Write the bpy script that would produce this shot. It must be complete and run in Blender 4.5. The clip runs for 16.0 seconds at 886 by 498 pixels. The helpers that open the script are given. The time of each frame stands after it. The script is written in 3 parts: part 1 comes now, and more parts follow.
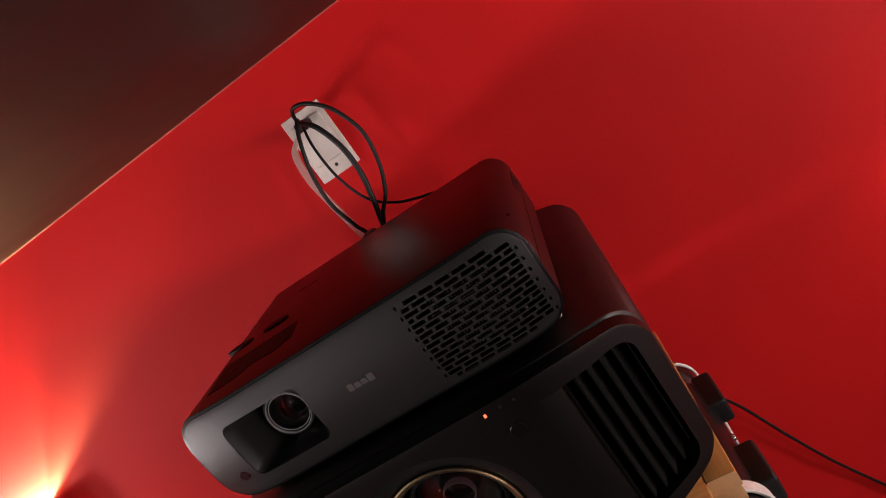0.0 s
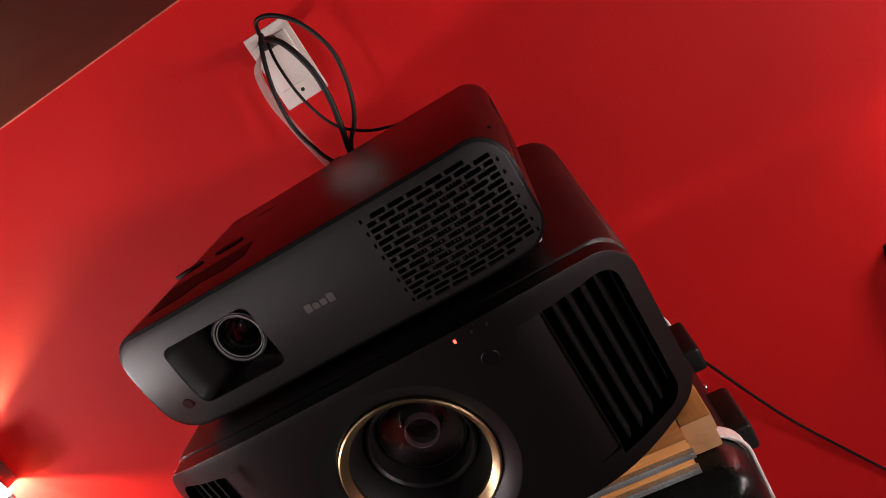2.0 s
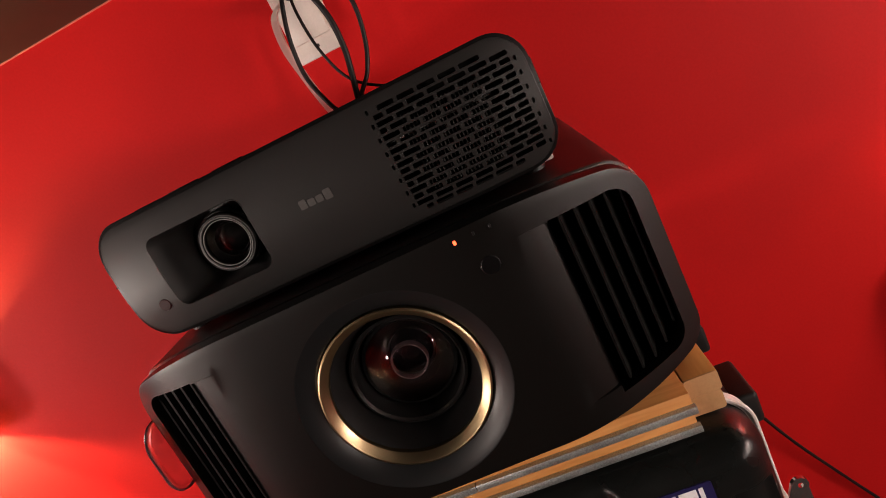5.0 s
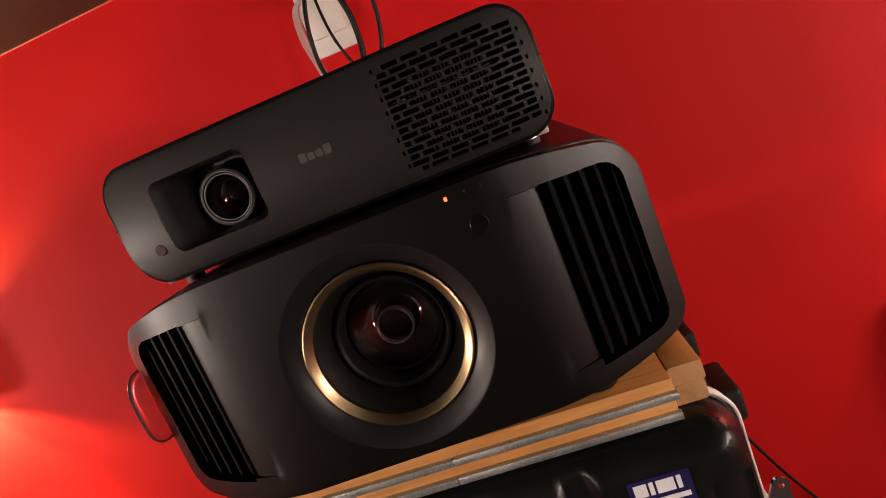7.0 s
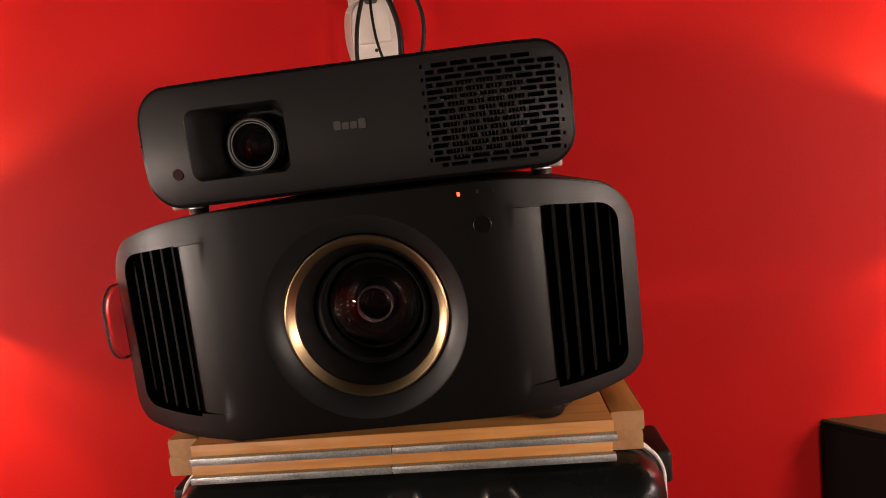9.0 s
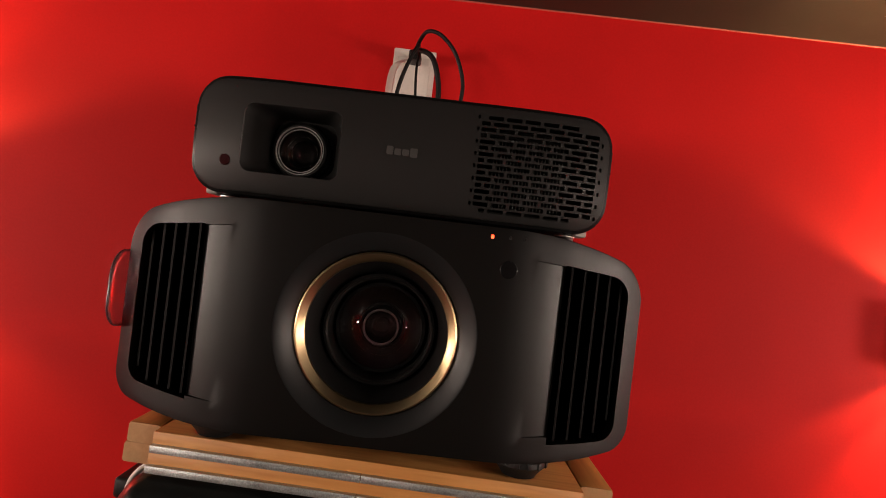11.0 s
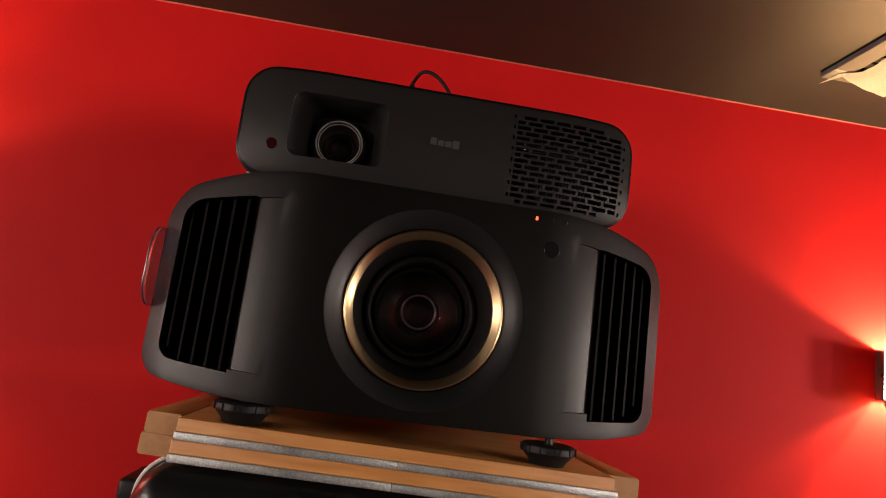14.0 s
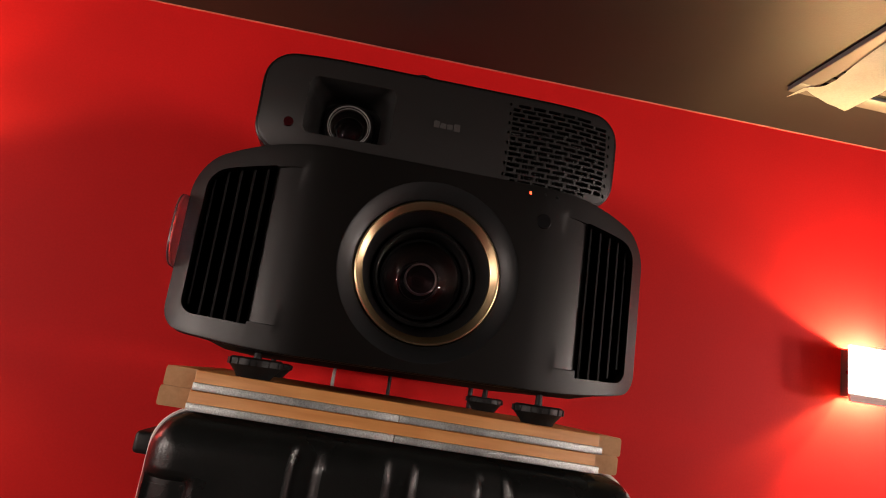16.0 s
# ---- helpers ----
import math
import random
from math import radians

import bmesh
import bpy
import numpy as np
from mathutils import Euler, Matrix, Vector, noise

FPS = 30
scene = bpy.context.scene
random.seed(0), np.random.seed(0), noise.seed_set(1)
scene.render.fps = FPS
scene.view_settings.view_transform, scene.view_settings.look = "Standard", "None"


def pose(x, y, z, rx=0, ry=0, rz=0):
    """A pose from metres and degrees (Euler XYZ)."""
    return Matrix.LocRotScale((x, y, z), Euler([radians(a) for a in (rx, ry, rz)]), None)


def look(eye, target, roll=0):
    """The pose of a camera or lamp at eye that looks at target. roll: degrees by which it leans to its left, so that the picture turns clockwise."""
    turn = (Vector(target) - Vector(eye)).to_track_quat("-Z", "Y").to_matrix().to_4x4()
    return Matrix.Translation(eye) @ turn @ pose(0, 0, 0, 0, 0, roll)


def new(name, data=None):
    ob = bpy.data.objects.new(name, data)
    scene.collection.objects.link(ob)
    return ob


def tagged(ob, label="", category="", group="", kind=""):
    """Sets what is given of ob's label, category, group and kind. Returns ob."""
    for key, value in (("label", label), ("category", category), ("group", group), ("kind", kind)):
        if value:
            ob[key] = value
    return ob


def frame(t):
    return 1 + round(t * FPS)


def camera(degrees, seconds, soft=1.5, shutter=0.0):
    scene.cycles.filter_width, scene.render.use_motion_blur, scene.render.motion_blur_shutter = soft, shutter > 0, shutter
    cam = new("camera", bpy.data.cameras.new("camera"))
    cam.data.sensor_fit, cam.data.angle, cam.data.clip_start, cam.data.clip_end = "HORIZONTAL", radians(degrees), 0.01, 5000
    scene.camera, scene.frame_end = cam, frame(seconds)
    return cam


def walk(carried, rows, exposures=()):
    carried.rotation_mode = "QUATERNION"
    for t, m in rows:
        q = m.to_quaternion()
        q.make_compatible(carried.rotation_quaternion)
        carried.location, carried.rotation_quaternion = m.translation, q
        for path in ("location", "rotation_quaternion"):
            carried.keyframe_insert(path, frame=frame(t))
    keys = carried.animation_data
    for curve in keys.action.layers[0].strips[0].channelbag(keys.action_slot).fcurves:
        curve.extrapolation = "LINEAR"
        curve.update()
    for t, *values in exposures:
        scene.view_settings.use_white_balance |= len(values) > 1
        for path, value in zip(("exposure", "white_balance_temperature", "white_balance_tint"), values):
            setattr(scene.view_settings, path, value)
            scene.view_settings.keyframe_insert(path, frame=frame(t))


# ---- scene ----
Z0 = 1.8  # the projector's centre above the floor
PATH = [
    (0, (0.2563, -0.4986, 0.3727), (-0.1551, 1.3956, -0.1198), -35.49),
    (0.5, (0.2458, -0.4842, 0.3622), (-0.1664, 1.3985, -0.1725), -35.26),
    (1, (0.2361, -0.4715, 0.3513), (-0.1724, 1.4006, -0.2220), -34.82),
    (1.5, (0.2282, -0.4630, 0.3387), (-0.1677, 1.4013, -0.2675), -34.03),
    (2, (0.2163, -0.4651, 0.3237), (-0.1513, 1.3990, -0.3008), -32.58),
    (2.5, (0.2015, -0.4646, 0.3090), (-0.1442, 1.4026, -0.3188), -31.04),
    (3, (0.1884, -0.4615, 0.2920), (-0.1369, 1.4145, -0.3202), -29.54),
    (3.5, (0.1746, -0.4619, 0.2787), (-0.1374, 1.4232, -0.3122), -28.41),
    (4, (0.1652, -0.4673, 0.2643), (-0.1446, 1.4265, -0.2993), -27.81),
    (4.5, (0.1599, -0.4731, 0.2424), (-0.1433, 1.4299, -0.2932), -27.37),
    (7, (0.1475, -0.5043, 0.1596), (-0.1300, 1.4382, -0.2273), -22.71),
    (7.5, (0.1427, -0.5181, 0.1483), (-0.1034, 1.4346, -0.2076), -19.55),
    (8, (0.1344, -0.5319, 0.1392), (-0.0743, 1.4303, -0.1867), -15.62),
    (10.5, (0.0626, -0.5712, 0.0892), (0.0484, 1.4277, 0.0243), 4.76),
    (11, (0.0447, -0.5777, 0.0742), (0.0657, 1.4221, 0.0951), 6.78),
    (11.5, (0.0263, -0.5829, 0.0525), (0.0914, 1.4142, 0.1390), 7.94),
    (12, (0.0135, -0.5799, 0.0305), (0.1192, 1.4124, 0.1700), 8.53),
    (12.5, (-0.0084, -0.5768, 0.0122), (0.1373, 1.4089, 0.2021), 8.73),
    (13, (-0.0335, -0.5688, -0.0109), (0.1492, 1.4074, 0.2369), 8.50),
    (13.5, (-0.0515, -0.5710, -0.0259), (0.1584, 1.3971, 0.2612), 8.07),
    (14, (-0.0613, -0.5850, -0.0439), (0.1751, 1.3732, 0.2870), 7.50),
    (14.5, (-0.0619, -0.5977, -0.0588), (0.1929, 1.3533, 0.3000), 7.14),
    (15, (-0.0654, -0.6108, -0.0791), (0.1968, 1.3343, 0.3052), 7.22),
    (15.5, (-0.0720, -0.6243, -0.0968), (0.1981, 1.3164, 0.3040), 7.68),
    (16, (-0.0807, -0.6279, -0.1138), (0.2028, 1.3066, 0.3075), 8.14),
]
cam = camera(68.7, 16.0, soft=1.0)
walk(cam, [(t, Matrix.Translation((0, 0, Z0)) @ look(eye, target, roll)) for t, eye, target, roll in PATH],
     exposures=[(0.0, -0.33, 5650, 10), (3.2, -0.18, 5600, 10), (4.0, -0.16, 5950, 10), (8.0, -0.16, 6350, 10), (10.5, -0.35, 6500, 10), (16.0, -0.50, 6100, 10)])

# ---- world and light ----
world = bpy.data.worlds.new("world")
scene.world = world
world.use_nodes = True
world.node_tree.nodes["Background"].inputs["Color"].default_value = (1.0, 0.75, 0.55, 1)
world.node_tree.nodes["Background"].inputs["Strength"].default_value = 0.02
WARM, ROOM = (1.0, 0.64, 0.23), (1.0, 0.83, 0.70)


def bulb(x, y, z, watts, size=0.008):
    data = bpy.data.lights.new("bulb", "POINT")
    data.energy, data.color, data.shadow_soft_size = watts, WARM, size
    new("bulb_light", data).location = (x, y, z + Z0)


# ---- materials ----
def material(name, color, rough=0.5, metal=0.0, grain=0.0, grain_size=400.0, patch=0.0, patch_size=6.0, bump=0.0, coat=0.0, spec=0.5, rough_vary=0.0):
    """A painted, plastic or metal surface with fine grain, larger patches and relief."""
    m = bpy.data.materials.new(name)
    m.use_nodes = True
    nt = m.node_tree
    b = nt.nodes["Principled BSDF"]
    b.inputs["Base Color"].default_value = (*color, 1)
    b.inputs["Roughness"].default_value = rough
    b.inputs["Metallic"].default_value = metal
    b.inputs["Coat Weight"].default_value = coat
    b.inputs["Specular IOR Level"].default_value = spec
    co = nt.nodes.new("ShaderNodeTexCoord")

    def tex(scale, detail):
        n = nt.nodes.new("ShaderNodeTexNoise")
        n.inputs["Scale"].default_value, n.inputs["Detail"].default_value = scale, detail
        nt.links.new(co.outputs["Object"], n.inputs["Vector"])
        return n

    fine = tex(grain_size, 3)
    wide = tex(patch_size, 4)
    col = None
    for n, amount in ((fine, grain), (wide, patch)):
        if not amount:
            continue
        ramp = nt.nodes.new("ShaderNodeMapRange")
        ramp.inputs["From Min"].default_value, ramp.inputs["From Max"].default_value = 0.3, 0.7
        ramp.inputs["To Min"].default_value, ramp.inputs["To Max"].default_value = 1 - amount, 1 + amount
        nt.links.new(n.outputs["Fac"], ramp.inputs["Value"])
        mix = nt.nodes.new("ShaderNodeVectorMath")
        mix.operation = "SCALE"
        if col is None:
            mix.inputs[0].default_value = color
        else:
            nt.links.new(col, mix.inputs[0])
        nt.links.new(ramp.outputs["Result"], mix.inputs["Scale"])
        col = mix.outputs["Vector"]
    if col is not None:
        nt.links.new(col, b.inputs["Base Color"])
    if rough_vary:
        ramp = nt.nodes.new("ShaderNodeMapRange")
        ramp.inputs["From Min"].default_value, ramp.inputs["From Max"].default_value = 0.3, 0.7
        ramp.inputs["To Min"].default_value, ramp.inputs["To Max"].default_value = rough - rough_vary, rough + rough_vary
        nt.links.new(wide.outputs["Fac"], ramp.inputs["Value"])
        nt.links.new(ramp.outputs["Result"], b.inputs["Roughness"])
    if bump:
        bp = nt.nodes.new("ShaderNodeBump")
        bp.inputs["Strength"].default_value, bp.inputs["Distance"].default_value = bump, 0.001
        nt.links.new(fine.outputs["Fac"], bp.inputs["Height"])
        nt.links.new(bp.outputs["Normal"], b.inputs["Normal"])
    return m


def wood(name, light, dark, axis, scale=1.0, rough=0.45):
    """Varnished pine: growth lines that run along one axis (0 x, 1 y), with fine pores."""
    m = bpy.data.materials.new(name)
    m.use_nodes = True
    nt = m.node_tree
    b = nt.nodes["Principled BSDF"]
    co = nt.nodes.new("ShaderNodeTexCoord")
    info = nt.nodes.new("ShaderNodeObjectInfo")
    add = nt.nodes.new("ShaderNodeVectorMath")
    add.operation = "ADD"
    nt.links.new(co.outputs["Object"], add.inputs[0])
    nt.links.new(info.outputs["Random"], add.inputs[1])
    mp = nt.nodes.new("ShaderNodeMapping")
    mp.inputs["Scale"].default_value = (2, 26, 26) if axis == 0 else ((26, 2, 26) if axis == 1 else (26, 26, 26))
    nt.links.new(add.outputs["Vector"], mp.inputs["Vector"])
    n1 = nt.nodes.new("ShaderNodeTexNoise")
    n1.inputs["Scale"].default_value, n1.inputs["Detail"].default_value = 1.6 * scale, 3
    nt.links.new(mp.outputs["Vector"], n1.inputs["Vector"])
    mul = nt.nodes.new("ShaderNodeMath")
    mul.operation = "MULTIPLY"
    mul.inputs[1].default_value = 9
    nt.links.new(n1.outputs["Fac"], mul.inputs[0])
    fr = nt.nodes.new("ShaderNodeMath")
    fr.operation = "PINGPONG"
    fr.inputs[1].default_value = 1
    nt.links.new(mul.outputs[0], fr.inputs[0])
    n2 = nt.nodes.new("ShaderNodeTexNoise")
    n2.inputs["Scale"].default_value, n2.inputs["Detail"].default_value = 14, 5
    nt.links.new(mp.outputs["Vector"], n2.inputs["Vector"])
    av = nt.nodes.new("ShaderNodeMath")
    av.operation = "MULTIPLY_ADD"
    av.inputs[1].default_value, av.inputs[2].default_value = 0.45, 0.0
    nt.links.new(fr.outputs[0], av.inputs[0])
    sm = nt.nodes.new("ShaderNodeMath")
    sm.operation = "MULTIPLY_ADD"
    sm.inputs[1].default_value = 0.55
    nt.links.new(n2.outputs["Fac"], sm.inputs[0])
    nt.links.new(av.outputs[0], sm.inputs[2])
    ramp = nt.nodes.new("ShaderNodeValToRGB")
    ramp.color_ramp.elements[0].position, ramp.color_ramp.elements[1].position = 0.15, 0.85
    ramp.color_ramp.elements[0].color, ramp.color_ramp.elements[1].color = (*light, 1), (*dark, 1)
    nt.links.new(sm.outputs[0], ramp.inputs["Fac"])
    nt.links.new(ramp.outputs["Color"], b.inputs["Base Color"])
    b.inputs["Roughness"].default_value = rough
    bp = nt.nodes.new("ShaderNodeBump")
    bp.inputs["Strength"].default_value, bp.inputs["Distance"].default_value = 0.15, 0.0006
    nt.links.new(sm.outputs[0], bp.inputs["Height"])
    nt.links.new(bp.outputs["Normal"], b.inputs["Normal"])
    return m


def glowing(name, color, strength):
    m = bpy.data.materials.new(name)
    m.use_nodes = True
    b = m.node_tree.nodes["Principled BSDF"]
    b.inputs["Base Color"].default_value = (*color, 1)
    b.inputs["Emission Color"].default_value = (*color, 1)
    b.inputs["Emission Strength"].default_value = strength
    return m


def glass(name, color, rough=0.02, ior=1.5):
    m = bpy.data.materials.new(name)
    m.use_nodes = True
    b = m.node_tree.nodes["Principled BSDF"]
    b.inputs["Base Color"].default_value = (*color, 1)
    b.inputs["Roughness"].default_value, b.inputs["IOR"].default_value = rough, ior
    b.inputs["Transmission Weight"].default_value = 1.0
    return m


RED = material("red_wall_paint", (0.50, 0.0075, 0.0074), 0.6, grain=0.04, grain_size=250, patch=0.07, patch_size=2.2, bump=0.06, spec=0.12)
CEIL = material("dark_ceiling_paint", (0.0112, 0.0107, 0.0112), 0.46, spec=0.25, grain=0.05, grain_size=300, patch=0.12, patch_size=3, bump=0.12, rough_vary=0.06)
FLOOR = material("dark_carpet", (0.05, 0.04, 0.04), 0.95, grain=0.3, grain_size=500, patch=0.1, bump=0.5)
BEAD = material("edge_bead_paint", (0.36, 0.07, 0.055), 0.5, grain=0.1, patch=0.2, patch_size=20)
BLACK = material("satin_black_cover", (0.006, 0.0056, 0.0053), 0.45, spec=0.3, grain=0.12, grain_size=1600, patch=0.08, bump=0.12, rough_vary=0.04)
BEZEL = material("satin_dark_bezel", (0.0031, 0.0026, 0.0022), 0.37, spec=0.18, grain=0.12, grain_size=1600, patch=0.08, bump=0.08, rough_vary=0.03)
CONE = material("anodised_dark_cone", (0.0042, 0.0047, 0.0050), 0.35, spec=0.45, grain=0.1, grain_size=1200)
MATT = material("matt_black_inside", (0.0055, 0.005, 0.005), 0.6, spec=0.12, grain=0.1)
SLAT = material("black_louvre_plastic", (0.0065, 0.006, 0.0057), 0.42, spec=0.18, grain=0.1, grain_size=900)
GOLD = material("champagne_gold_metal", (0.37, 0.285, 0.16), 0.30, metal=1.0, grain=0.05, grain_size=900, patch=0.05, rough_vary=0.03)
GREY = material("dark_grey_front_plastic", (0.0125, 0.0115, 0.0110), 0.41, spec=0.26, grain=0.12, grain_size=1800, patch=0.06, bump=0.1)
RECESS = material("grey_recess_plastic", (0.013, 0.0122, 0.0118), 0.36, spec=0.4, grain=0.12, grain_size=900, patch=0.12, patch_size=25)
GLOSS = material("gloss_black_plastic", (0.004, 0.0038, 0.0038), 0.3, grain=0.1, patch=0.1, spec=0.16, rough_vary=0.03)
RIM = material("black_rim_plastic", (0.008, 0.008, 0.008), 0.3, grain=0.1)
LOGO = material("grey_printed_mark", (0.06, 0.057, 0.054), 0.4, metal=0.3, grain=0.1)
CHROME = material("chrome_metal", (0.6, 0.58, 0.56), 0.22, metal=1.0, grain=0.06, rough_vary=0.06)
PALE = material("grey_metal_rim", (0.50, 0.48, 0.47), 0.32, metal=0.85, grain=0.05)
TUBE = material("black_lens_tube", (0.009, 0.0086, 0.0086), 0.38, spec=0.35, grain=0.1)
LENS_EDGE = material("pale_lens_edge", (0.42, 0.41, 0.41), 0.4, grain=0.05)
FOOT_GREY = material("pale_satin_foot_plastic", (0.36, 0.31, 0.28), 0.4, grain=0.08, patch=0.1, patch_size=30)
SENSOR = material("smoked_sensor_window", (0.0018, 0.0018, 0.002), 0.3, spec=0.3, grain=0.05)
LENS = material("coated_lens_glass", (0.004, 0.003, 0.004), 0.03, coat=1.0, grain=0.02)
LENS_RED = material("dark_red_sensor_window", (0.020, 0.0015, 0.0022), 0.3, grain=0.02, spec=0.12)
FINS = material("dull_metal_fins", (0.08, 0.076, 0.073), 0.45, metal=0.8, grain=0.2)
PINE = wood("varnished_pine", (0.56, 0.27, 0.080), (0.40, 0.165, 0.040), 0)
PINE_Y = wood("varnished_pine_cap", (0.60, 0.30, 0.085), (0.46, 0.20, 0.046), 1)
ENDS = wood("pine_end_grain", (0.50, 0.29, 0.13), (0.36, 0.19, 0.075), 2, scale=0.4, rough=0.6)
ZINC = material("scuffed_zinc_strip", (0.40, 0.43, 0.42), 0.42, metal=0.85, grain=0.28, grain_size=650, patch=0.12, patch_size=30, bump=0.5, rough_vary=0.08)
CASE = material("glossy_black_case_plastic", (0.0058, 0.0064, 0.006), 0.31, spec=0.30, grain=0.15, grain_size=420, patch=0.15, patch_size=14, bump=0.22, rough_vary=0.07)
PIPING = material("white_rubber_trim", (0.62, 0.58, 0.54), 0.45, grain=0.1, patch=0.1, patch_size=30)
RUBBER = material("black_rubber", (0.0065, 0.0062, 0.006), 0.5, spec=0.25, grain=0.15, grain_size=600, patch=0.1, bump=0.2)
CABLE = material("black_cable_sheath", (0.0065, 0.006, 0.006), 0.45, spec=0.22, grain=0.1, bump=0.1)
GREY_SHEATH = material("pale_grey_cable_sheath", (0.30, 0.27, 0.25), 0.45, grain=0.1, bump=0.1)
WHITE = material("white_socket_plastic", (0.66, 0.60, 0.55), 0.35, grain=0.03, patch=0.06, patch_size=25)
CLOTH = material("white_paper_sheet", (0.62, 0.61, 0.58), 0.8, grain=0.06, grain_size=300, patch=0.05, patch_size=30, bump=0.8)
VENT = material("grey_vent_metal", (0.16, 0.155, 0.15), 0.45, metal=0.2, grain=0.06, patch=0.1)
STICKER = material("dark_blue_sticker", (0.014, 0.012, 0.065), 0.3, grain=0.05, patch=0.06)
INK = material("white_print", (0.72, 0.72, 0.74), 0.45, grain=0.03)
LAMP_BODY = material("lamp_metal", (0.30, 0.27, 0.24), 0.4, metal=0.5, grain=0.08, patch=0.1)
LAMP_GLASS = glowing("lit_frosted_glass", (1.0, 0.93, 0.82), 20.0)
LED_RED = glowing("lit_indicator", (1.0, 0.07, 0.02), 6.0)
CLEAR = glass("clear_plastic", (0.62, 0.46, 0.49), 0.35, 1.15)
FROST_DARK = material("smoky_plastic_edge", (0.075, 0.042, 0.045), 0.25, grain=0.1, patch=0.15, patch_size=40)
FROST = glass("cloudy_plastic", (0.80, 0.75, 0.70), 0.35, 1.25)
FROST.node_tree.nodes["Principled BSDF"].inputs["Transmission Weight"].default_value = 0.72

# ---- helpers for shapes; all measures from the large projector's front centre ----
ORIGIN = {}


def thing(name, base, label, category, group="", tilt=0.0, yaw=0.0, slide=0.0, push=0.0):
    ob = new(name)
    ob.empty_display_size = 0.05
    ob.location = (base[0] + slide, base[1] + push, base[2] + Z0)
    ob.rotation_euler = (0, radians(tilt), radians(yaw))
    ORIGIN[ob] = Vector(base)
    return tagged(ob, label, category, group)


def finish(me, angle):
    if angle:
        for p in me.polygons:
            p.use_smooth = True
        me.set_sharp_from_angle(angle=radians(angle))


def part(name, bm, mat, parent, label="", angle=35):
    me = bpy.data.meshes.new(name)
    bmesh.ops.recalc_face_normals(bm, faces=bm.faces)
    bmesh.ops.translate(bm, verts=bm.verts, vec=-ORIGIN[parent])
    bm.to_mesh(me)
    bm.free()
    finish(me, angle)
    me.materials.append(mat)
    ob = new(name, me)
    ob.parent = parent
    ORIGIN[ob] = ORIGIN[parent]
    return tagged(ob, label)


def structure(name, bm, mat, label, category, kind="structure", angle=35):
    me = bpy.data.meshes.new(name)
    bmesh.ops.recalc_face_normals(bm, faces=bm.faces)
    bmesh.ops.translate(bm, verts=bm.verts, vec=(0, 0, Z0))
    bm.to_mesh(me)
    bm.free()
    finish(me, angle)
    me.materials.append(mat)
    return tagged(new(name, me), label, category, "", kind)


def box(x0, x1, y0, y1, z0, z1, bevel=0.0, segments=2, bm=None):
    bm = bm or bmesh.new()
    m = Matrix.Translation(((x0 + x1) / 2, (y0 + y1) / 2, (z0 + z1) / 2)) @ Matrix.Diagonal((x1 - x0, y1 - y0, z1 - z0, 1))
    got = bmesh.ops.create_cube(bm, size=1, matrix=m)
    if bevel:
        edges = {e for v in got["verts"] for e in v.link_edges}
        bmesh.ops.bevel(bm, geom=list(edges), offset=bevel, segments=segments, profile=0.5, affect="EDGES")
    return bm


def lathe(profile, centre, axis="y", steps=72, closed=False, bm=None):
    """Turns a line of (radius, along) round an axis through centre."""
    bm = bm or bmesh.new()
    rings = []
    for r, a in profile:
        ring = []
        for i in range(steps):
            w = 2 * math.pi * i / steps
            c, s = r * math.cos(w), r * math.sin(w)
            p = {"y": (c, a, s), "z": (c, s, a), "x": (a, c, s)}[axis]
            ring.append(bm.verts.new(Vector(p) + Vector(centre)))
        rings.append(ring)
    pairs = list(zip(rings, rings[1:])) + ([(rings[-1], rings[0])] if closed else [])
    for a, b in pairs:
        for i in range(steps):
            j = (i + 1) % steps
            bm.faces.new((a[i], a[j], b[j], b[i]))
    if not closed:
        for ring, (r, _) in ((rings[0], profile[0]), (rings[-1], profile[-1])):
            if r > 0:
                bm.faces.new(ring)
    bmesh.ops.remove_doubles(bm, verts=bm.verts, dist=1e-6)
    return bm


def smooth_line(points, steps=8):
    """A rounded line through points."""
    p = [Vector(q) for q in points]
    p = [2 * p[0] - p[1]] + p + [2 * p[-1] - p[-2]]
    out = []
    for i in range(1, len(p) - 2):
        a, b, c, d = p[i - 1 : i + 3]
        for k in range(steps):
            t = k / steps
            out.append(0.5 * (2 * b + (c - a) * t + (2 * a - 5 * b + 4 * c - d) * t * t + (3 * b - a - 3 * c + d) * t ** 3))
    return out + [p[-2]]


def hose(points, radius, sides=10, rounded=True, closed=False, bm=None):
    """A tube along points."""
    bm = bm or bmesh.new()
    line = smooth_line(points) if rounded else [Vector(q) for q in points]
    n, rings, up = len(line), [], Vector((0.13, 0.31, 0.94))
    for i, q in enumerate(line):
        a = line[(i - 1) % n] if closed or i else q
        b = line[(i + 1) % n] if closed or i < n - 1 else q
        way = (b - a).normalized()
        side = way.cross(up).normalized()
        up = side.cross(way).normalized()
        rings.append([bm.verts.new(q + radius * (math.cos(2 * math.pi * k / sides) * side + math.sin(2 * math.pi * k / sides) * up)) for k in range(sides)])
    for a, b in list(zip(rings, rings[1:])) + ([(rings[-1], rings[0])] if closed else []):
        for k in range(sides):
            j = (k + 1) % sides
            bm.faces.new((a[k], a[j], b[j], b[k]))
    if not closed:
        bm.faces.new(rings[0])
        bm.faces.new(rings[-1])
    return bm


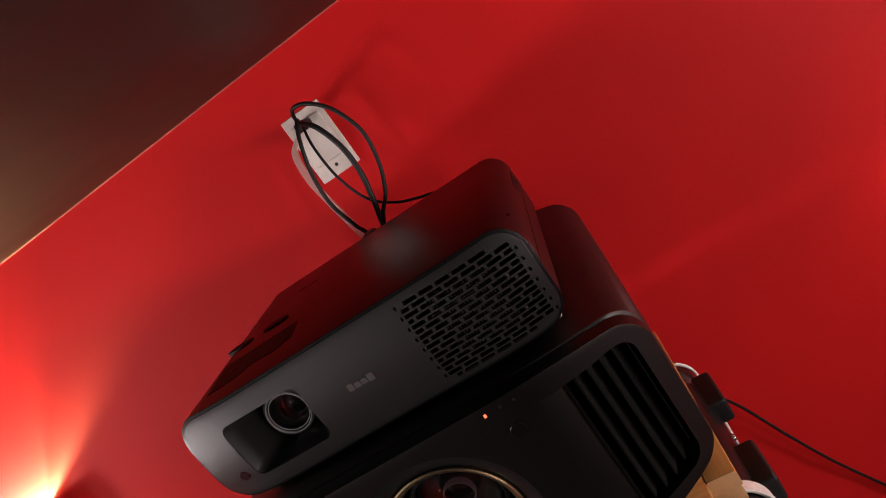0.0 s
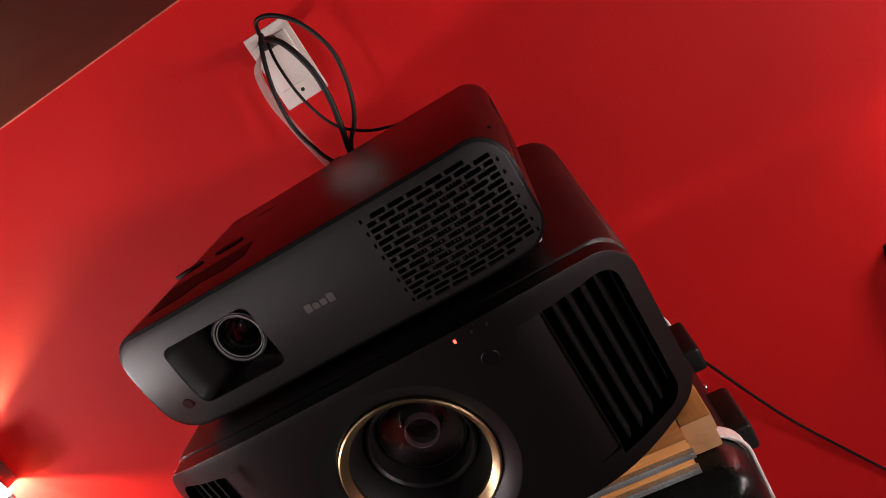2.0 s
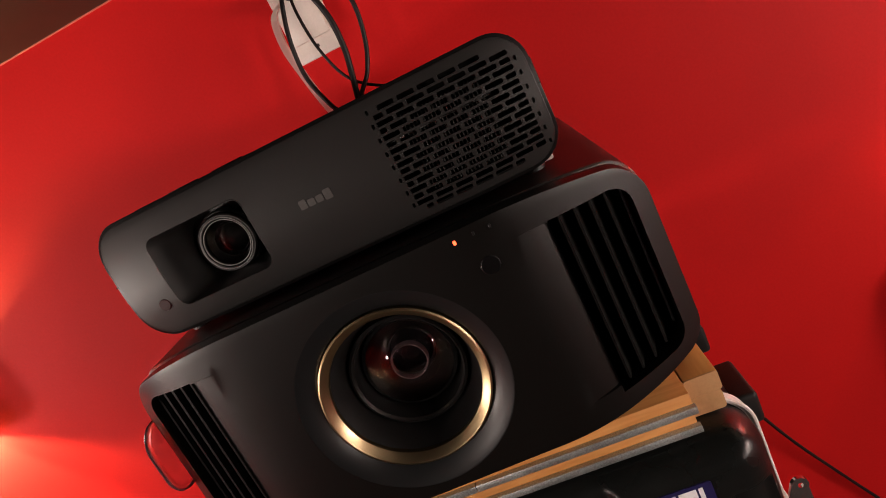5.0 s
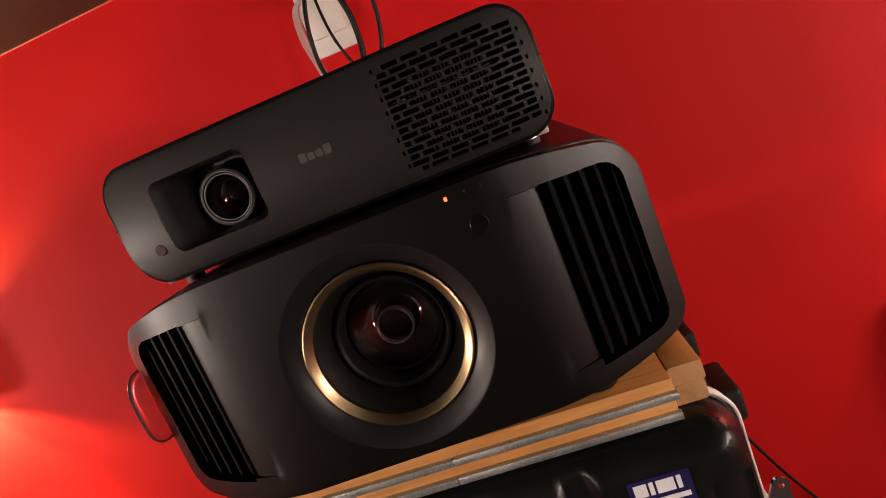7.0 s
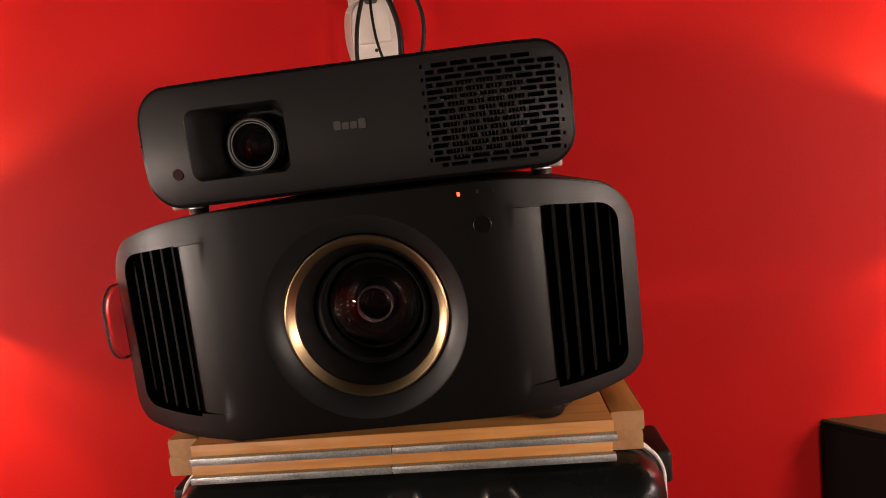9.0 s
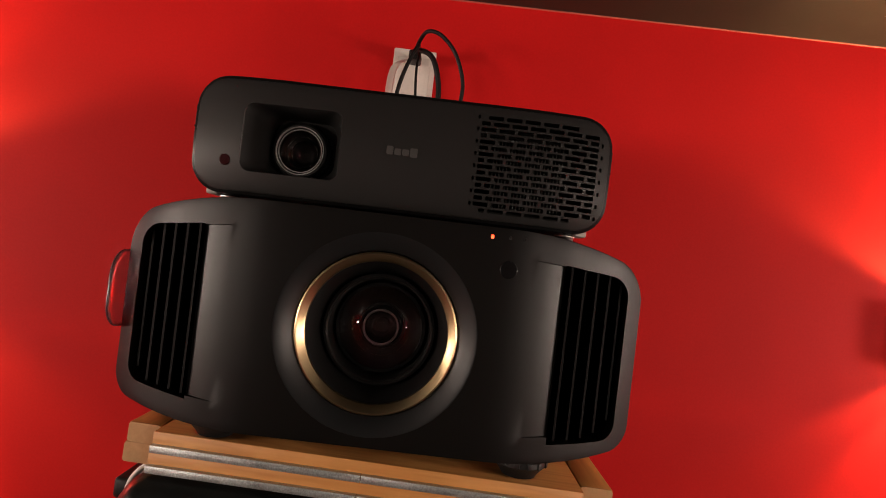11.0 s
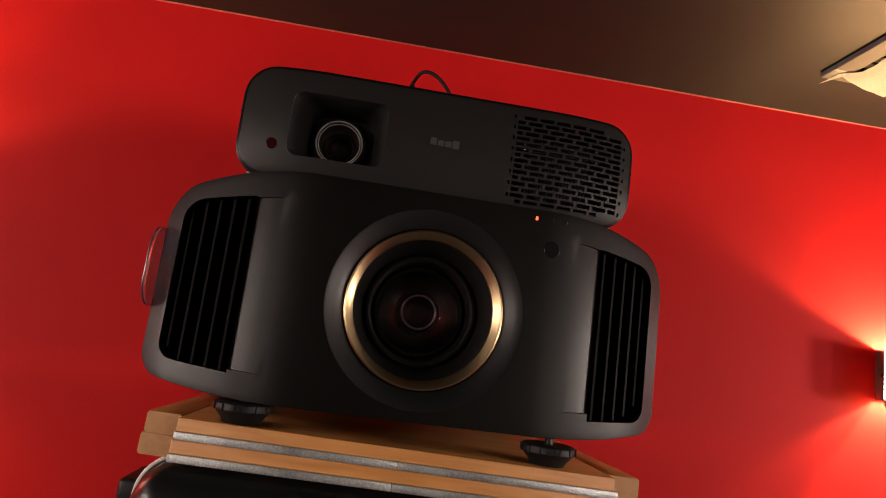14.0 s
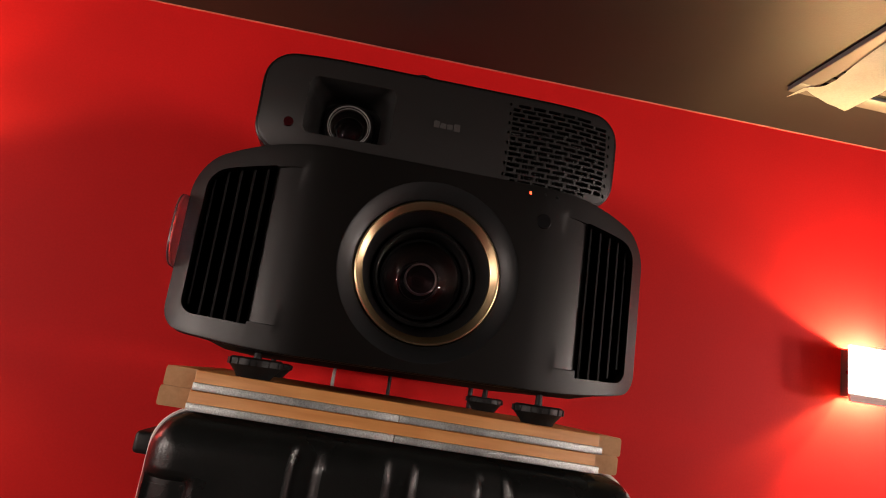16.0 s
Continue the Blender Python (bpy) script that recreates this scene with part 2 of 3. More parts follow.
def plate(outline, y0, y1, bm=None):
    """A flat shape in x, z between two depths; y0 and y1 are numbers."""
    bm = bm or bmesh.new()
    a = [bm.verts.new((x, y0, z)) for x, z in outline]
    b = [bm.verts.new((x, y1, z)) for x, z in outline]
    bm.faces.new(a)
    bm.faces.new(b)
    for i in range(len(a)):
        j = (i + 1) % len(a)
        bm.faces.new((a[i], a[j], b[j], b[i]))
    return bm


def round_rect(x0, x1, z0, z1, r, steps=6):
    """Corners in the order lower left, lower right, upper right, upper left; r one number or four."""
    rs = r if isinstance(r, (list, tuple)) else (r,) * 4
    out = []
    for (cx, cz, a), q in zip(((x0, z0, 180), (x1, z0, 270), (x1, z1, 0), (x0, z1, 90)), rs):
        ox, oz = cx + (q if cx == x0 else -q), cz + (q if cz == z0 else -q)
        for k in range(steps + 1 if q else 1):
            w = radians(a + 90 * k / steps)
            out.append((ox + q * math.cos(w), oz + q * math.sin(w)))
    return out


def loft(sections, bm=None, ends=True):
    """Joins closed outlines of equal length, given as 3D points."""
    bm = bm or bmesh.new()
    rings = [[bm.verts.new(p) for p in s] for s in sections]
    for a, b in zip(rings, rings[1:]):
        for i in range(len(a)):
            j = (i + 1) % len(a)
            bm.faces.new((a[i], a[j], b[j], b[i]))
    if ends:
        bm.faces.new(rings[0])
        bm.faces.new(rings[-1])
    return bm


def shell(columns, rows, half, zc, front, back, bevel, segments=3, low=None):
    """A closed body whose front is a grid bent to y = front(x, z). half(x): half its height at x; low(x): its depth below zc. rows: from -1 to 1."""
    bm = bmesh.new()
    low = low or half

    def rise(x, v):
        return v * (half(x) if v > 0 else low(x))

    n, m = len(columns), len(rows)
    f = [[bm.verts.new((x, front(x, rise(x, v)), zc + rise(x, v))) for v in rows] for x in columns]
    b = [[bm.verts.new((x, back(x) if callable(back) else back, zc + rise(x, v))) for v in rows] for x in columns]
    for g in (f, b):
        for i in range(n - 1):
            for j in range(m - 1):
                bm.faces.new((g[i][j], g[i + 1][j], g[i + 1][j + 1], g[i][j + 1]))
    rim = [(i, 0) for i in range(n)] + [(n - 1, j) for j in range(1, m)] + [(i, m - 1) for i in range(n - 2, -1, -1)] + [(0, j) for j in range(m - 2, 0, -1)]
    edges = []
    for k, (i, j) in enumerate(rim):
        i2, j2 = rim[(k + 1) % len(rim)]
        bm.faces.new((f[i][j], f[i2][j2], b[i2][j2], b[i][j]))
        edges.append(bm.edges.get((f[i][j], f[i2][j2])))
    bmesh.ops.recalc_face_normals(bm, faces=bm.faces)
    if bevel:
        bmesh.ops.bevel(bm, geom=edges, offset=bevel, segments=segments, profile=0.5, affect="EDGES", clamp_overlap=True)
    return bm


def cut(ob, cutter, angle=35):
    """Takes the cutter's volume out of the mesh of ob."""
    me = bpy.data.meshes.new("cutter")
    bmesh.ops.recalc_face_normals(cutter, faces=cutter.faces)
    bmesh.ops.translate(cutter, verts=cutter.verts, vec=Vector((0, 0, Z0)) if ob.parent is None else Vector((0, 0, 0)))
    cutter.to_mesh(me)
    cutter.free()
    tool = new("cutter", me)
    home, ob.parent = ob.parent, None
    tool.matrix_world = Matrix.Translation(-ORIGIN[ob])
    mod = ob.modifiers.new("cut", "BOOLEAN")
    mod.operation, mod.object, mod.solver = "DIFFERENCE", tool, "EXACT"
    bpy.context.view_layer.update()
    dg = bpy.context.evaluated_depsgraph_get()
    made = bpy.data.meshes.new_from_object(ob.evaluated_get(dg))
    ob.modifiers.remove(mod)
    ob.data = made
    finish(made, angle)
    bpy.data.objects.remove(tool)
    ob.parent = home


def corner_half(width, height, r):
    """Half the height of a rounded rectangle at x."""
    def half(x):
        d = abs(x) - (width - r)
        return height if d <= 0 else height - r + math.sqrt(max(r * r - d * d, 0.0))
    return half


def spread(width, r, middle, steps=8):
    """Columns of a rounded rectangle: even in the middle, dense in the corners."""
    xs = [(width - r) + r * math.sin(radians(90 * k / steps)) for k in range(steps + 1)]
    right = [q for q in middle if 0 < q < width - r - 1e-6] + xs
    return sorted([-q for q in right] + ([0.0] if 0.0 in middle else []) + right)


# ---- the room ----
WALL_Y = 0.54


def roof(x):
    return 0.5165 + 0.012 * x


XL, XR, YB, FLOOR_Z = -2.05, 2.05, -3.6, -1.8
structure("wall_north", box(XL - 0.1, XR + 0.1, WALL_Y, WALL_Y + 0.12, FLOOR_Z, 0.7), RED, "smooth red painted wall behind the projectors", "wall")
structure("wall_west", box(XL - 0.12, XL, YB, WALL_Y, FLOOR_Z, 0.7), RED, "smooth red painted side wall", "wall")
structure("wall_east", box(XR, XR + 0.12, YB, WALL_Y, FLOOR_Z, 0.7), RED, "smooth red painted side wall", "wall")
structure("wall_south", box(XL - 0.1, XR + 0.1, YB - 0.12, YB, FLOOR_Z, 0.7), CEIL, "dark brown painted rear wall", "wall")
structure("floor", box(XL - 0.1, XR + 0.1, YB - 0.1, WALL_Y + 0.1, FLOOR_Z - 0.1, FLOOR_Z), FLOOR, "dark carpeted floor", "floor")
bm = bmesh.new()
lo = [bm.verts.new((x, y, roof(x))) for x, y in ((XL, YB), (XR, YB), (XR, WALL_Y), (XL, WALL_Y))]
hi = [bm.verts.new((x, y, 0.68)) for x, y in ((XL, YB), (XR, YB), (XR, WALL_Y), (XL, WALL_Y))]
bm.faces.new(lo), bm.faces.new(hi)
for i in range(4):
    bm.faces.new((lo[i], lo[(i + 1) % 4], hi[(i + 1) % 4], hi[i]))
structure("ceiling", bm, CEIL, "dark brown painted ceiling", "ceiling", angle=0)
structure("trim", hose([(XL, WALL_Y - 0.0005, roof(XL) - 0.0005), (XR, WALL_Y - 0.0005, roof(XR) - 0.0005)], 0.0016, rounded=False), BEAD, "thin pale bead where wall and ceiling meet", "trim")


# ---- wall lamps: open above and below, lit glass in front ----
def wall_lamp(x, y, z, turn, watts, label, room=0.0, size=1.0, down=0.32):
    """room: watts that its glass front gives to the room."""
    w, d, h, t, inset, off = 0.098, 0.072, 0.046, 0.003, 0.043, 0.032
    ob = thing("wall_lamp", (x, y, z), label, "wall lamp", "lamps on the walls")
    o = Vector((x, y, z))

    def at(bm):
        bmesh.ops.translate(bm, verts=bm.verts, vec=o)
        return bm

    part("backplate", at(box(-w + inset, w - inset, -0.004, 0, -h, h, 0.001)), LAMP_BODY, ob)
    for s in (-1, 1):
        e = s * (w - inset)
        part("side_panel", at(box(min(e, e - s * t), max(e, e - s * t), -d + 0.004, -0.004, -h, h, 0.0008)), LAMP_BODY, ob)
        part("side_screw", at(lathe([(0.0, 0.003), (0.003, 0.002), (0.004, 0.0), (0.0, -0.001)], (e + (0.0 if s > 0 else -0.002), -0.02, 0.0), "x", 14)), CHROME, ob)
    part("front_glass", at(box(-w, w, -d - 0.001, -d + 0.003, -h + 0.002, h, 0.001)), LAMP_GLASS, ob, "lit white frosted glass")
    part("front_frame", at(box(-w + 0.001, w - 0.001, -d + 0.0032, -d + 0.0045, -h, h, 0.0004)), LAMP_BODY, ob)
    part("lip", at(loft([[(-w, -d - 0.001, -h), (w, -d - 0.001, -h), (w, -d + 0.004, -h), (-w, -d + 0.004, -h)],
                         [(-w + 0.012, -d + 0.010, -h - 0.013), (w - 0.012, -d + 0.010, -h - 0.013), (w - 0.012, -d + 0.013, -h - 0.013), (-w + 0.012, -d + 0.013, -h - 0.013)]])), PIPING, ob, "pale glass lip")
    for k in (-0.03, 0.012):
        part("clip", at(box(k, k + 0.02, -d + 0.004, -d + 0.012, h - 0.004, h + 0.005, 0.001)), LAMP_BODY, ob)
    ob.rotation_euler = (0, 0, radians(turn))
    ob.scale = (size, size, size)
    c, s = math.cos(radians(turn)), math.sin(radians(turn))
    bulb(x + s * off * size, y - c * off * size, z + (h - 0.025) * size, 0.6 * watts, 0.006 * size)
    bulb(x + s * off * size, y - c * off * size, z + (0.032 - h) * size, down * watts, 0.006 * size)
    # light that leaves the open top
    data = bpy.data.lights.new("top_light", "AREA")
    data.shape, data.size, data.energy, data.color = "DISK", 0.06 * size, 0.015 * watts, (1.0, 0.72, 0.36)
    new("top_light", data).matrix_world = Matrix.Translation((x + s * off * size, y - c * off * size, z + (h + 0.002) * size + Z0)) @ pose(0, 0, 0, 0, 0, turn) @ pose(0, 0, 0, 180 + 30, 0, 0)
    if room:
        data = bpy.data.lights.new("glass_light", "AREA")
        data.shape, data.size, data.size_y, data.energy, data.color = "RECTANGLE", 2 * w * size, 2 * h * size, room, ROOM
        o = new("glass_light", data)
        o.matrix_world = Matrix.Translation((x + s * (d * size + 0.006), y - c * (d * size + 0.006), z + Z0)) @ pose(0, 0, 0, -90, 0, turn)
    return ob


wall_lamp(0.980, WALL_Y, 0.031, 0, 66.0, "lit up-and-down wall lamp with white glass front", down=0.30)
wall_lamp(-0.980, WALL_Y, 0.047, 0, 74.0, "lit up-and-down wall lamp with white glass front", down=0.60)
for y, west, east in ((-0.35, 17.0, 20.0), (-1.15, 20.0, 20.0), (-2.6, 27.0, 27.0)):
    wall_lamp(XL, y, -0.05, 90, 10.0, "lit wall lamp on the red side wall", west, 1.5)
    wall_lamp(XR, y, -0.05, -90, 10.0, "lit wall lamp on the red side wall", east, 1.5)


# ---- the large projector ----
def large_projector():
    ob = thing("projector", (0, 0.2, -0.131), "large satin black home cinema projector with a gold lens ring", "projector", "stacked projectors")
    W, H, R = 0.2505, 0.105, 0.030
    LZ = -0.002
    at = (0, 0.0022, LZ)

    def outline(w, h, r, sink=1.3):
        """Half the height: the top and bottom edges sink gently towards rounded corners."""
        def half(x):
            d = abs(x) - (w - r)
            return h - sink * max(0.0, abs(x) - 0.11) ** 2 - (r - math.sqrt(max(r * r - d * d, 0.0)) if d > 0 else 0.0)
        return half

    half = outline(W, H, R)
    low = outline(W, 0.102, 0.020, 0.62)
    mid = [0.0, 0.03, 0.06, 0.09, 0.105, 0.115, 0.125, 0.13, 0.135, 0.14, 0.145, 0.15, 0.155, 0.160, 0.1625, 0.1635, 0.17, 0.18, 0.19, 0.2, 0.21]
    cols = spread(W, R, mid)

    def sweep(x):
        return -0.006 + 2.75 * max(0.0, abs(x) - 0.1) ** 2

    def front(x, z):
        y = sweep(x)
        if abs(z) < 0.762 * (half(x) if z > 0 else low(x)) and 0.118 < abs(x) < 0.1630:
            y += 0.0045 * ((abs(x) - 0.118) / 0.045) ** 3.2
        return y

    rows = [-1, -0.93, -0.85, -0.766, -0.760, -0.5, 0, 0.5, 0.760, 0.766, 0.85, 0.93, 1]
    bezel = part("front_bezel", shell(cols, rows, half, 0.0, front, lambda x: sweep(x) + 0.0200, 0.006, 6, low), BEZEL, ob, "", 18)
    bm = lathe([(0.0905, -0.05), (0.0905, 0.2)], (0, 0, LZ), "y", 96)
    for s in (-1, 1):
        o = round_rect(0.163, 0.2335, -0.0800 if s < 0 else -0.0840, 0.0790, (0.0, 0.015, 0.020, 0.0))
        plate([(s * x, z * (1 - (1.25 if z > 0 else 0.9 if s < 0 else 0.45) * (x - 0.16))) for x, z in o], -0.05, 0.2, bm)
    cut(bezel, bm, 18)
    # cover behind the bezel: a sleeve a little larger, with a groove between
    def ring(w, h, r, sink, off):
        """off None: flat at the back."""
        ho, lo, xs = outline(w, h, r, sink), outline(w, h - 0.003, r - 0.010, 0.55), spread(w, r, [0.0, 0.06, 0.11, 0.13, 0.15, 0.17, 0.19, 0.205])
        pts = [(x, ho(x)) for x in xs] + [(x, -lo(x)) for x in reversed(xs)]
        return [(x, 0.46 if off is None else sweep(x) + off, z) for x, z in pts]

    part("cover", loft([ring(W - 0.009, H - 0.009, R, 1.15, 0.12), ring(W - 0.009, H - 0.009, R, 1.15, 0.0225), ring(W - 0.0008, H - 0.0008, R, 1.15, 0.0218), ring(W + 0.0006, H + 0.0006, R, 1.15, 0.0232),
                        ring(W + 0.0006, H + 0.0006, R, 1.15, 0.3), ring(W + 0.0006, H + 0.0006, R, 1.15, None)]), BLACK, ob)
    # louvres in both openings
    for s in (-1, 1):
        for k in range(5):
            x = 0.1725 + 0.0138 * k
            y = sweep(x) + 0.012
            high = min(0.086, half(x + 0.0125) - 0.010)
            a = [(x - 0.001, y), (x + 0.001, y), (x + 0.0125, y + 0.05), (x + 0.0105, y + 0.05)]
            part("louvre", loft([[(s * p, q, -high) for p, q in a], [(s * p, q, high) for p, q in a]]), SLAT, ob, angle=0)
        part("dust_screen", box(min(s * 0.15, s * 0.228), max(s * 0.15, s * 0.228), 0.118, 0.12, -0.074, 0.074), MATT, ob)
    # cone, gold ring, tube and lens
    part("lens_surround", lathe([(0.0908, -0.0058), (0.0895, -0.0058), (0.0742, 0.004), (0.0742, 0.03), (0.0908, 0.03)], (0, 0, LZ), "y", 96, True), CONE, ob)
    part("lens_ring", lathe([(0.0732, 0.0035), (0.0728, -0.0008), (0.0712, -0.0016), (0.0702, -0.0012), (0.0646, 0.0050), (0.0644, 0.03), (0.0732, 0.03)], at, "y", 128, True), GOLD, ob, "champagne gold lens ring")
    tube = part("lens_tube", lathe([(0.0645, 0.010), (0.058, 0.030), (0.0535, 0.045), (0.0525, 0.033), (0.0500, 0.0315), (0.0480, 0.034), (0.0465, 0.06), (0.0435, 0.064), (0.0435, 0.10), (0.0638, 0.10)], at, "y", 96, True), TUBE, ob)
    part("inner_ring", lathe([(0.0435, 0.052), (0.0405, 0.050), (0.0390, 0.056), (0.0300, 0.066), (0.0215, 0.072), (0.0205, 0.070), (0.0190, 0.074), (0.0190, 0.1), (0.0435, 0.1)], at, "y", 72, True), TUBE, tube)
    part("front_lens", lathe([(0.0, 0.038), (0.012, 0.0388), (0.024, 0.0415), (0.034, 0.0455), (0.0400, 0.050), (0.0400, 0.0520), (0.030, 0.0485), (0.015, 0.045), (0.0, 0.044)], at, "y", 72), glass("coated_front_glass", (0.9, 0.72, 0.74), 0.01, 1.5), tube, "curved glass with a faint red coating")
    part("lens_rim", lathe([(0.0168, 0.0535), (0.0166, 0.0512), (0.0160, 0.0506), (0.0154, 0.0512), (0.0150, 0.0560), (0.0168, 0.0580)], at, "y", 56, True), LENS_EDGE, tube, "thin pale inner rim")
    part("rear_lens", lathe([(0.0, 0.064), (0.008, 0.0655), (0.0150, 0.0695), (0.0192, 0.075), (0.0192, 0.08), (0.0, 0.08)], at, "y", 48), LENS, tube)
    # indicators, sensor
    part("indicator", box(0.0918, 0.0942, -0.0066, -0.004, 0.0945, 0.0980, 0.0006), LED_RED, ob, "lit red indicator")
    for x in (0.109, 0.1225):
        part("indicator", box(x - 0.001, x + 0.001, -0.0064, -0.004, 0.0955, 0.0985, 0.0004), RIM, ob, "unlit indicator")
    part("sensor_window", lathe([(0.0, -0.0065), (0.0072, -0.0065), (0.0078, -0.0062), (0.0080, -0.004), (0.0, -0.004)], (0.1105, 0, 0.0685), "y", 32), SENSOR, ob, "round dark remote sensor", 20)
    # feet: screwed knobs
    for x, y in ((-0.154, 0.078), (0.154, 0.082), (-0.16, 0.36), (0.16, 0.36)):
        z = -0.1327 - 0.0224 * x
        foot = part("foot", lathe([(0.0, z), (0.017, z), (0.0195, z + 0.004), (0.0255, z + 0.011), (0.0275, z + 0.0125), (0.0275, z + 0.0185), (0.025, z + 0.0205), (0.0, z + 0.0205)], (x, y, 0), "z", 36), RUBBER, ob)
        part("screw", lathe([(0.0045, z + 0.02), (0.0035, -0.102)], (x, y, 0), "z", 12), RUBBER, foot)
        for k in range(14):
            w = 2 * math.pi * k / 14
            bm = box(0.0262, 0.0288, -0.0028, 0.0028, z + 0.0122, z + 0.0188, 0.0006)
            bmesh.ops.rotate(bm, verts=bm.verts, matrix=Matrix.Rotation(w, 3, "Z"))
            bmesh.ops.translate(bm, verts=bm.verts, vec=(x, y, 0))
            part("grip_rib", bm, RUBBER, foot)
    part("base_plate", loft([[(-u, a, z), (u, a, z), (u, 0.45, z), (-u, 0.45, z)] for u, a, z in ((0.205, 0.040, -0.092), (0.200, 0.045, -0.0985), (0.188, 0.080, -0.1040))]), MATT, ob)
    return ob


large_projector()


# ---- the small projector on top ----
def small_projector():
    ob = thing("projector", (0, 0.2, 0.1000), "small dark grey projector with gloss black top and slotted grille", "projector", "stacked projectors", 0.0, -1.0, 0.0028)
    cx, zc = 0.0002, 0.1668
    W, H, R = 0.2030, 0.0568, 0.030

    def front(x, z):
        return 0.036 + (3.0 * z * z if z < 0 else 1.6 * z * z) + 1.6 * max(0.0, abs(x) - 0.11) ** 2

    def moved(bm):
        bmesh.ops.translate(bm, verts=bm.verts, vec=(cx, 0, 0))
        return bm

    rows = [-1, -0.85, -0.65, -0.45, -0.22, 0, 0.22, 0.45, 0.65, 0.85, 1]
    mid = [0.0, 0.03, 0.06, 0.09, 0.12, 0.14, 0.155, 0.165]
    body = part("cover", moved(shell(spread(W, R, mid), rows, corner_half(W, H, R), zc, lambda x, z: front(x, z) + 0.0010, 0.365, 0.004)), GLOSS, ob, "gloss black cover")
    panel = part("front_panel", moved(shell(spread(W - 0.0030, R - 0.0029, mid), rows, corner_half(W - 0.0030, H - 0.0032, R - 0.0029), zc, lambda x, z: front(x, z), 0.056, 0.0035)), GREY, ob, "satin dark grey front")
    # openings: lens recess and the grille's slots
    RX0, RX1, RZ0, RZ1 = -0.1525, -0.0570, 0.1325, 0.1985
    bm = plate(round_rect(RX0, RX1, RZ0, RZ1, 0.010), 0.0, 0.2)
    slots = []
    pitch, n = 0.0059, 16
    for j in range(n):
        z = 0.2100 - pitch * j
        a, b = 0.074, 0.189
        if j in (0, n - 1):
            a, b = 0.080, 0.168
        if j % 2 == 0 and 0 <= j < n - 1:
            slots.append((0.0698, 0.0722, z))
        if j % 2 == 0 and 2 <= j:
            slots.append((0.1915, 0.1938, z - 0.001))
        x = a
        step = 0.0150
        ln = (0.0145, 0.0085, 0.0145, 0.0060)[j % 4]
        while x < b - 0.003:
            e = min(x + ln, b)
            if b - e < 0.006:
                e = b
            if e - x > 0.003:
                slots.append((x, e, z))
            x, ln = e + 0.0028, step
    for x0, x1, z in slots:
        plate(round_rect(x0, x1, z - 0.0020, z + 0.0020, 0.0009, 2), 0.0, 0.2, bm)
    hollow_x = [0.064 + 0.133 * k / 12 for k in range(13)]
    cut(panel, shell(hollow_x, rows, lambda x: 0.0470, 0.1665, lambda x, z: front(x, z) + 0.0042, 0.2, 0.0))
    cut(panel, bm)
    bm = plate(round_rect(RX0, RX1, RZ0, RZ1, 0.010), 0.0, 0.125)
    plate(round_rect(0.064, 0.196, 0.121, 0.213, 0.006), 0.0, 0.10, bm)
    cut(body, bm)
    # funnel of the recess
    outer = round_rect(RX0, RX1, RZ0, RZ1, 0.010)
    inner = round_rect(-0.137, -0.070, 0.1375, 0.196, 0.016)
    bm = loft([[(x, front(x, z - zc) + 0.0018, z) for x, z in outer], [(x, 0.085, z) for x, z in inner], [(x, 0.1, z) for x, z in inner]], ends=False)
    part("lens_recess", bm, RECESS, ob)
    part("recess_rim", hose([(x, front(x, z - zc) + 0.0003, z) for x, z in outer], 0.0006, 6, False, True), GREY, ob)
    part("recess_floor", plate(round_rect(-0.15, -0.060, 0.135, 0.198, 0.014), 0.1, 0.103), RECESS, ob)
    lc = (-0.1050, 0.003, 0.1628)
    lens = part("lens_barrel", lathe([(0.0300, 0.102), (0.0300, 0.083), (0.0288, 0.0815), (0.0278, 0.0815), (0.0278, 0.077), (0.0264, 0.0755), (0.0243, 0.0755), (0.0238, 0.078), (0.0225, 0.092), (0.0225, 0.102)], lc, "y", 64, True), TUBE, ob)
    part("lens_rim", lathe([(0.0246, 0.0758), (0.0246, 0.0744), (0.0241, 0.0741), (0.0236, 0.0744), (0.0234, 0.0765)], lc, "y", 64, True), LENS_EDGE, lens, "thin bright rim")
    part("front_lens", lathe([(0.0, 0.0775), (0.010, 0.0785), (0.018, 0.081), (0.0228, 0.085), (0.0228, 0.087), (0.012, 0.0835), (0.0, 0.082)], lc, "y", 48), glass("clear_front_glass", (0.9, 0.9, 0.92), 0.01, 1.3), lens)
    part("lens_rim", lathe([(0.0222, 0.0772), (0.0220, 0.0762), (0.0214, 0.0762), (0.0212, 0.0774)], lc, "y", 48, True), LENS_EDGE, lens, "thin bright inner rim")
    part("inner_ring", lathe([(0.0225, 0.088), (0.0160, 0.091), (0.0150, 0.089), (0.0130, 0.094), (0.0130, 0.1), (0.0225, 0.1)], lc, "y", 48, True), RECESS, lens)
    part("rear_lens", lathe([(0.0, 0.091), (0.008, 0.0925), (0.0130, 0.096), (0.0130, 0.099), (0.0, 0.099)], lc, "y", 40), LENS, lens)
    part("sensor_window", lathe([(0.0, 0.0416), (0.0048, 0.0416), (0.0052, 0.0418), (0.0054, 0.0424), (0.0056, 0.052), (0.0, 0.052)], (-0.1670, 0, 0.1415), "y", 28), LENS_RED, ob, "dark red round sensor window", 20)
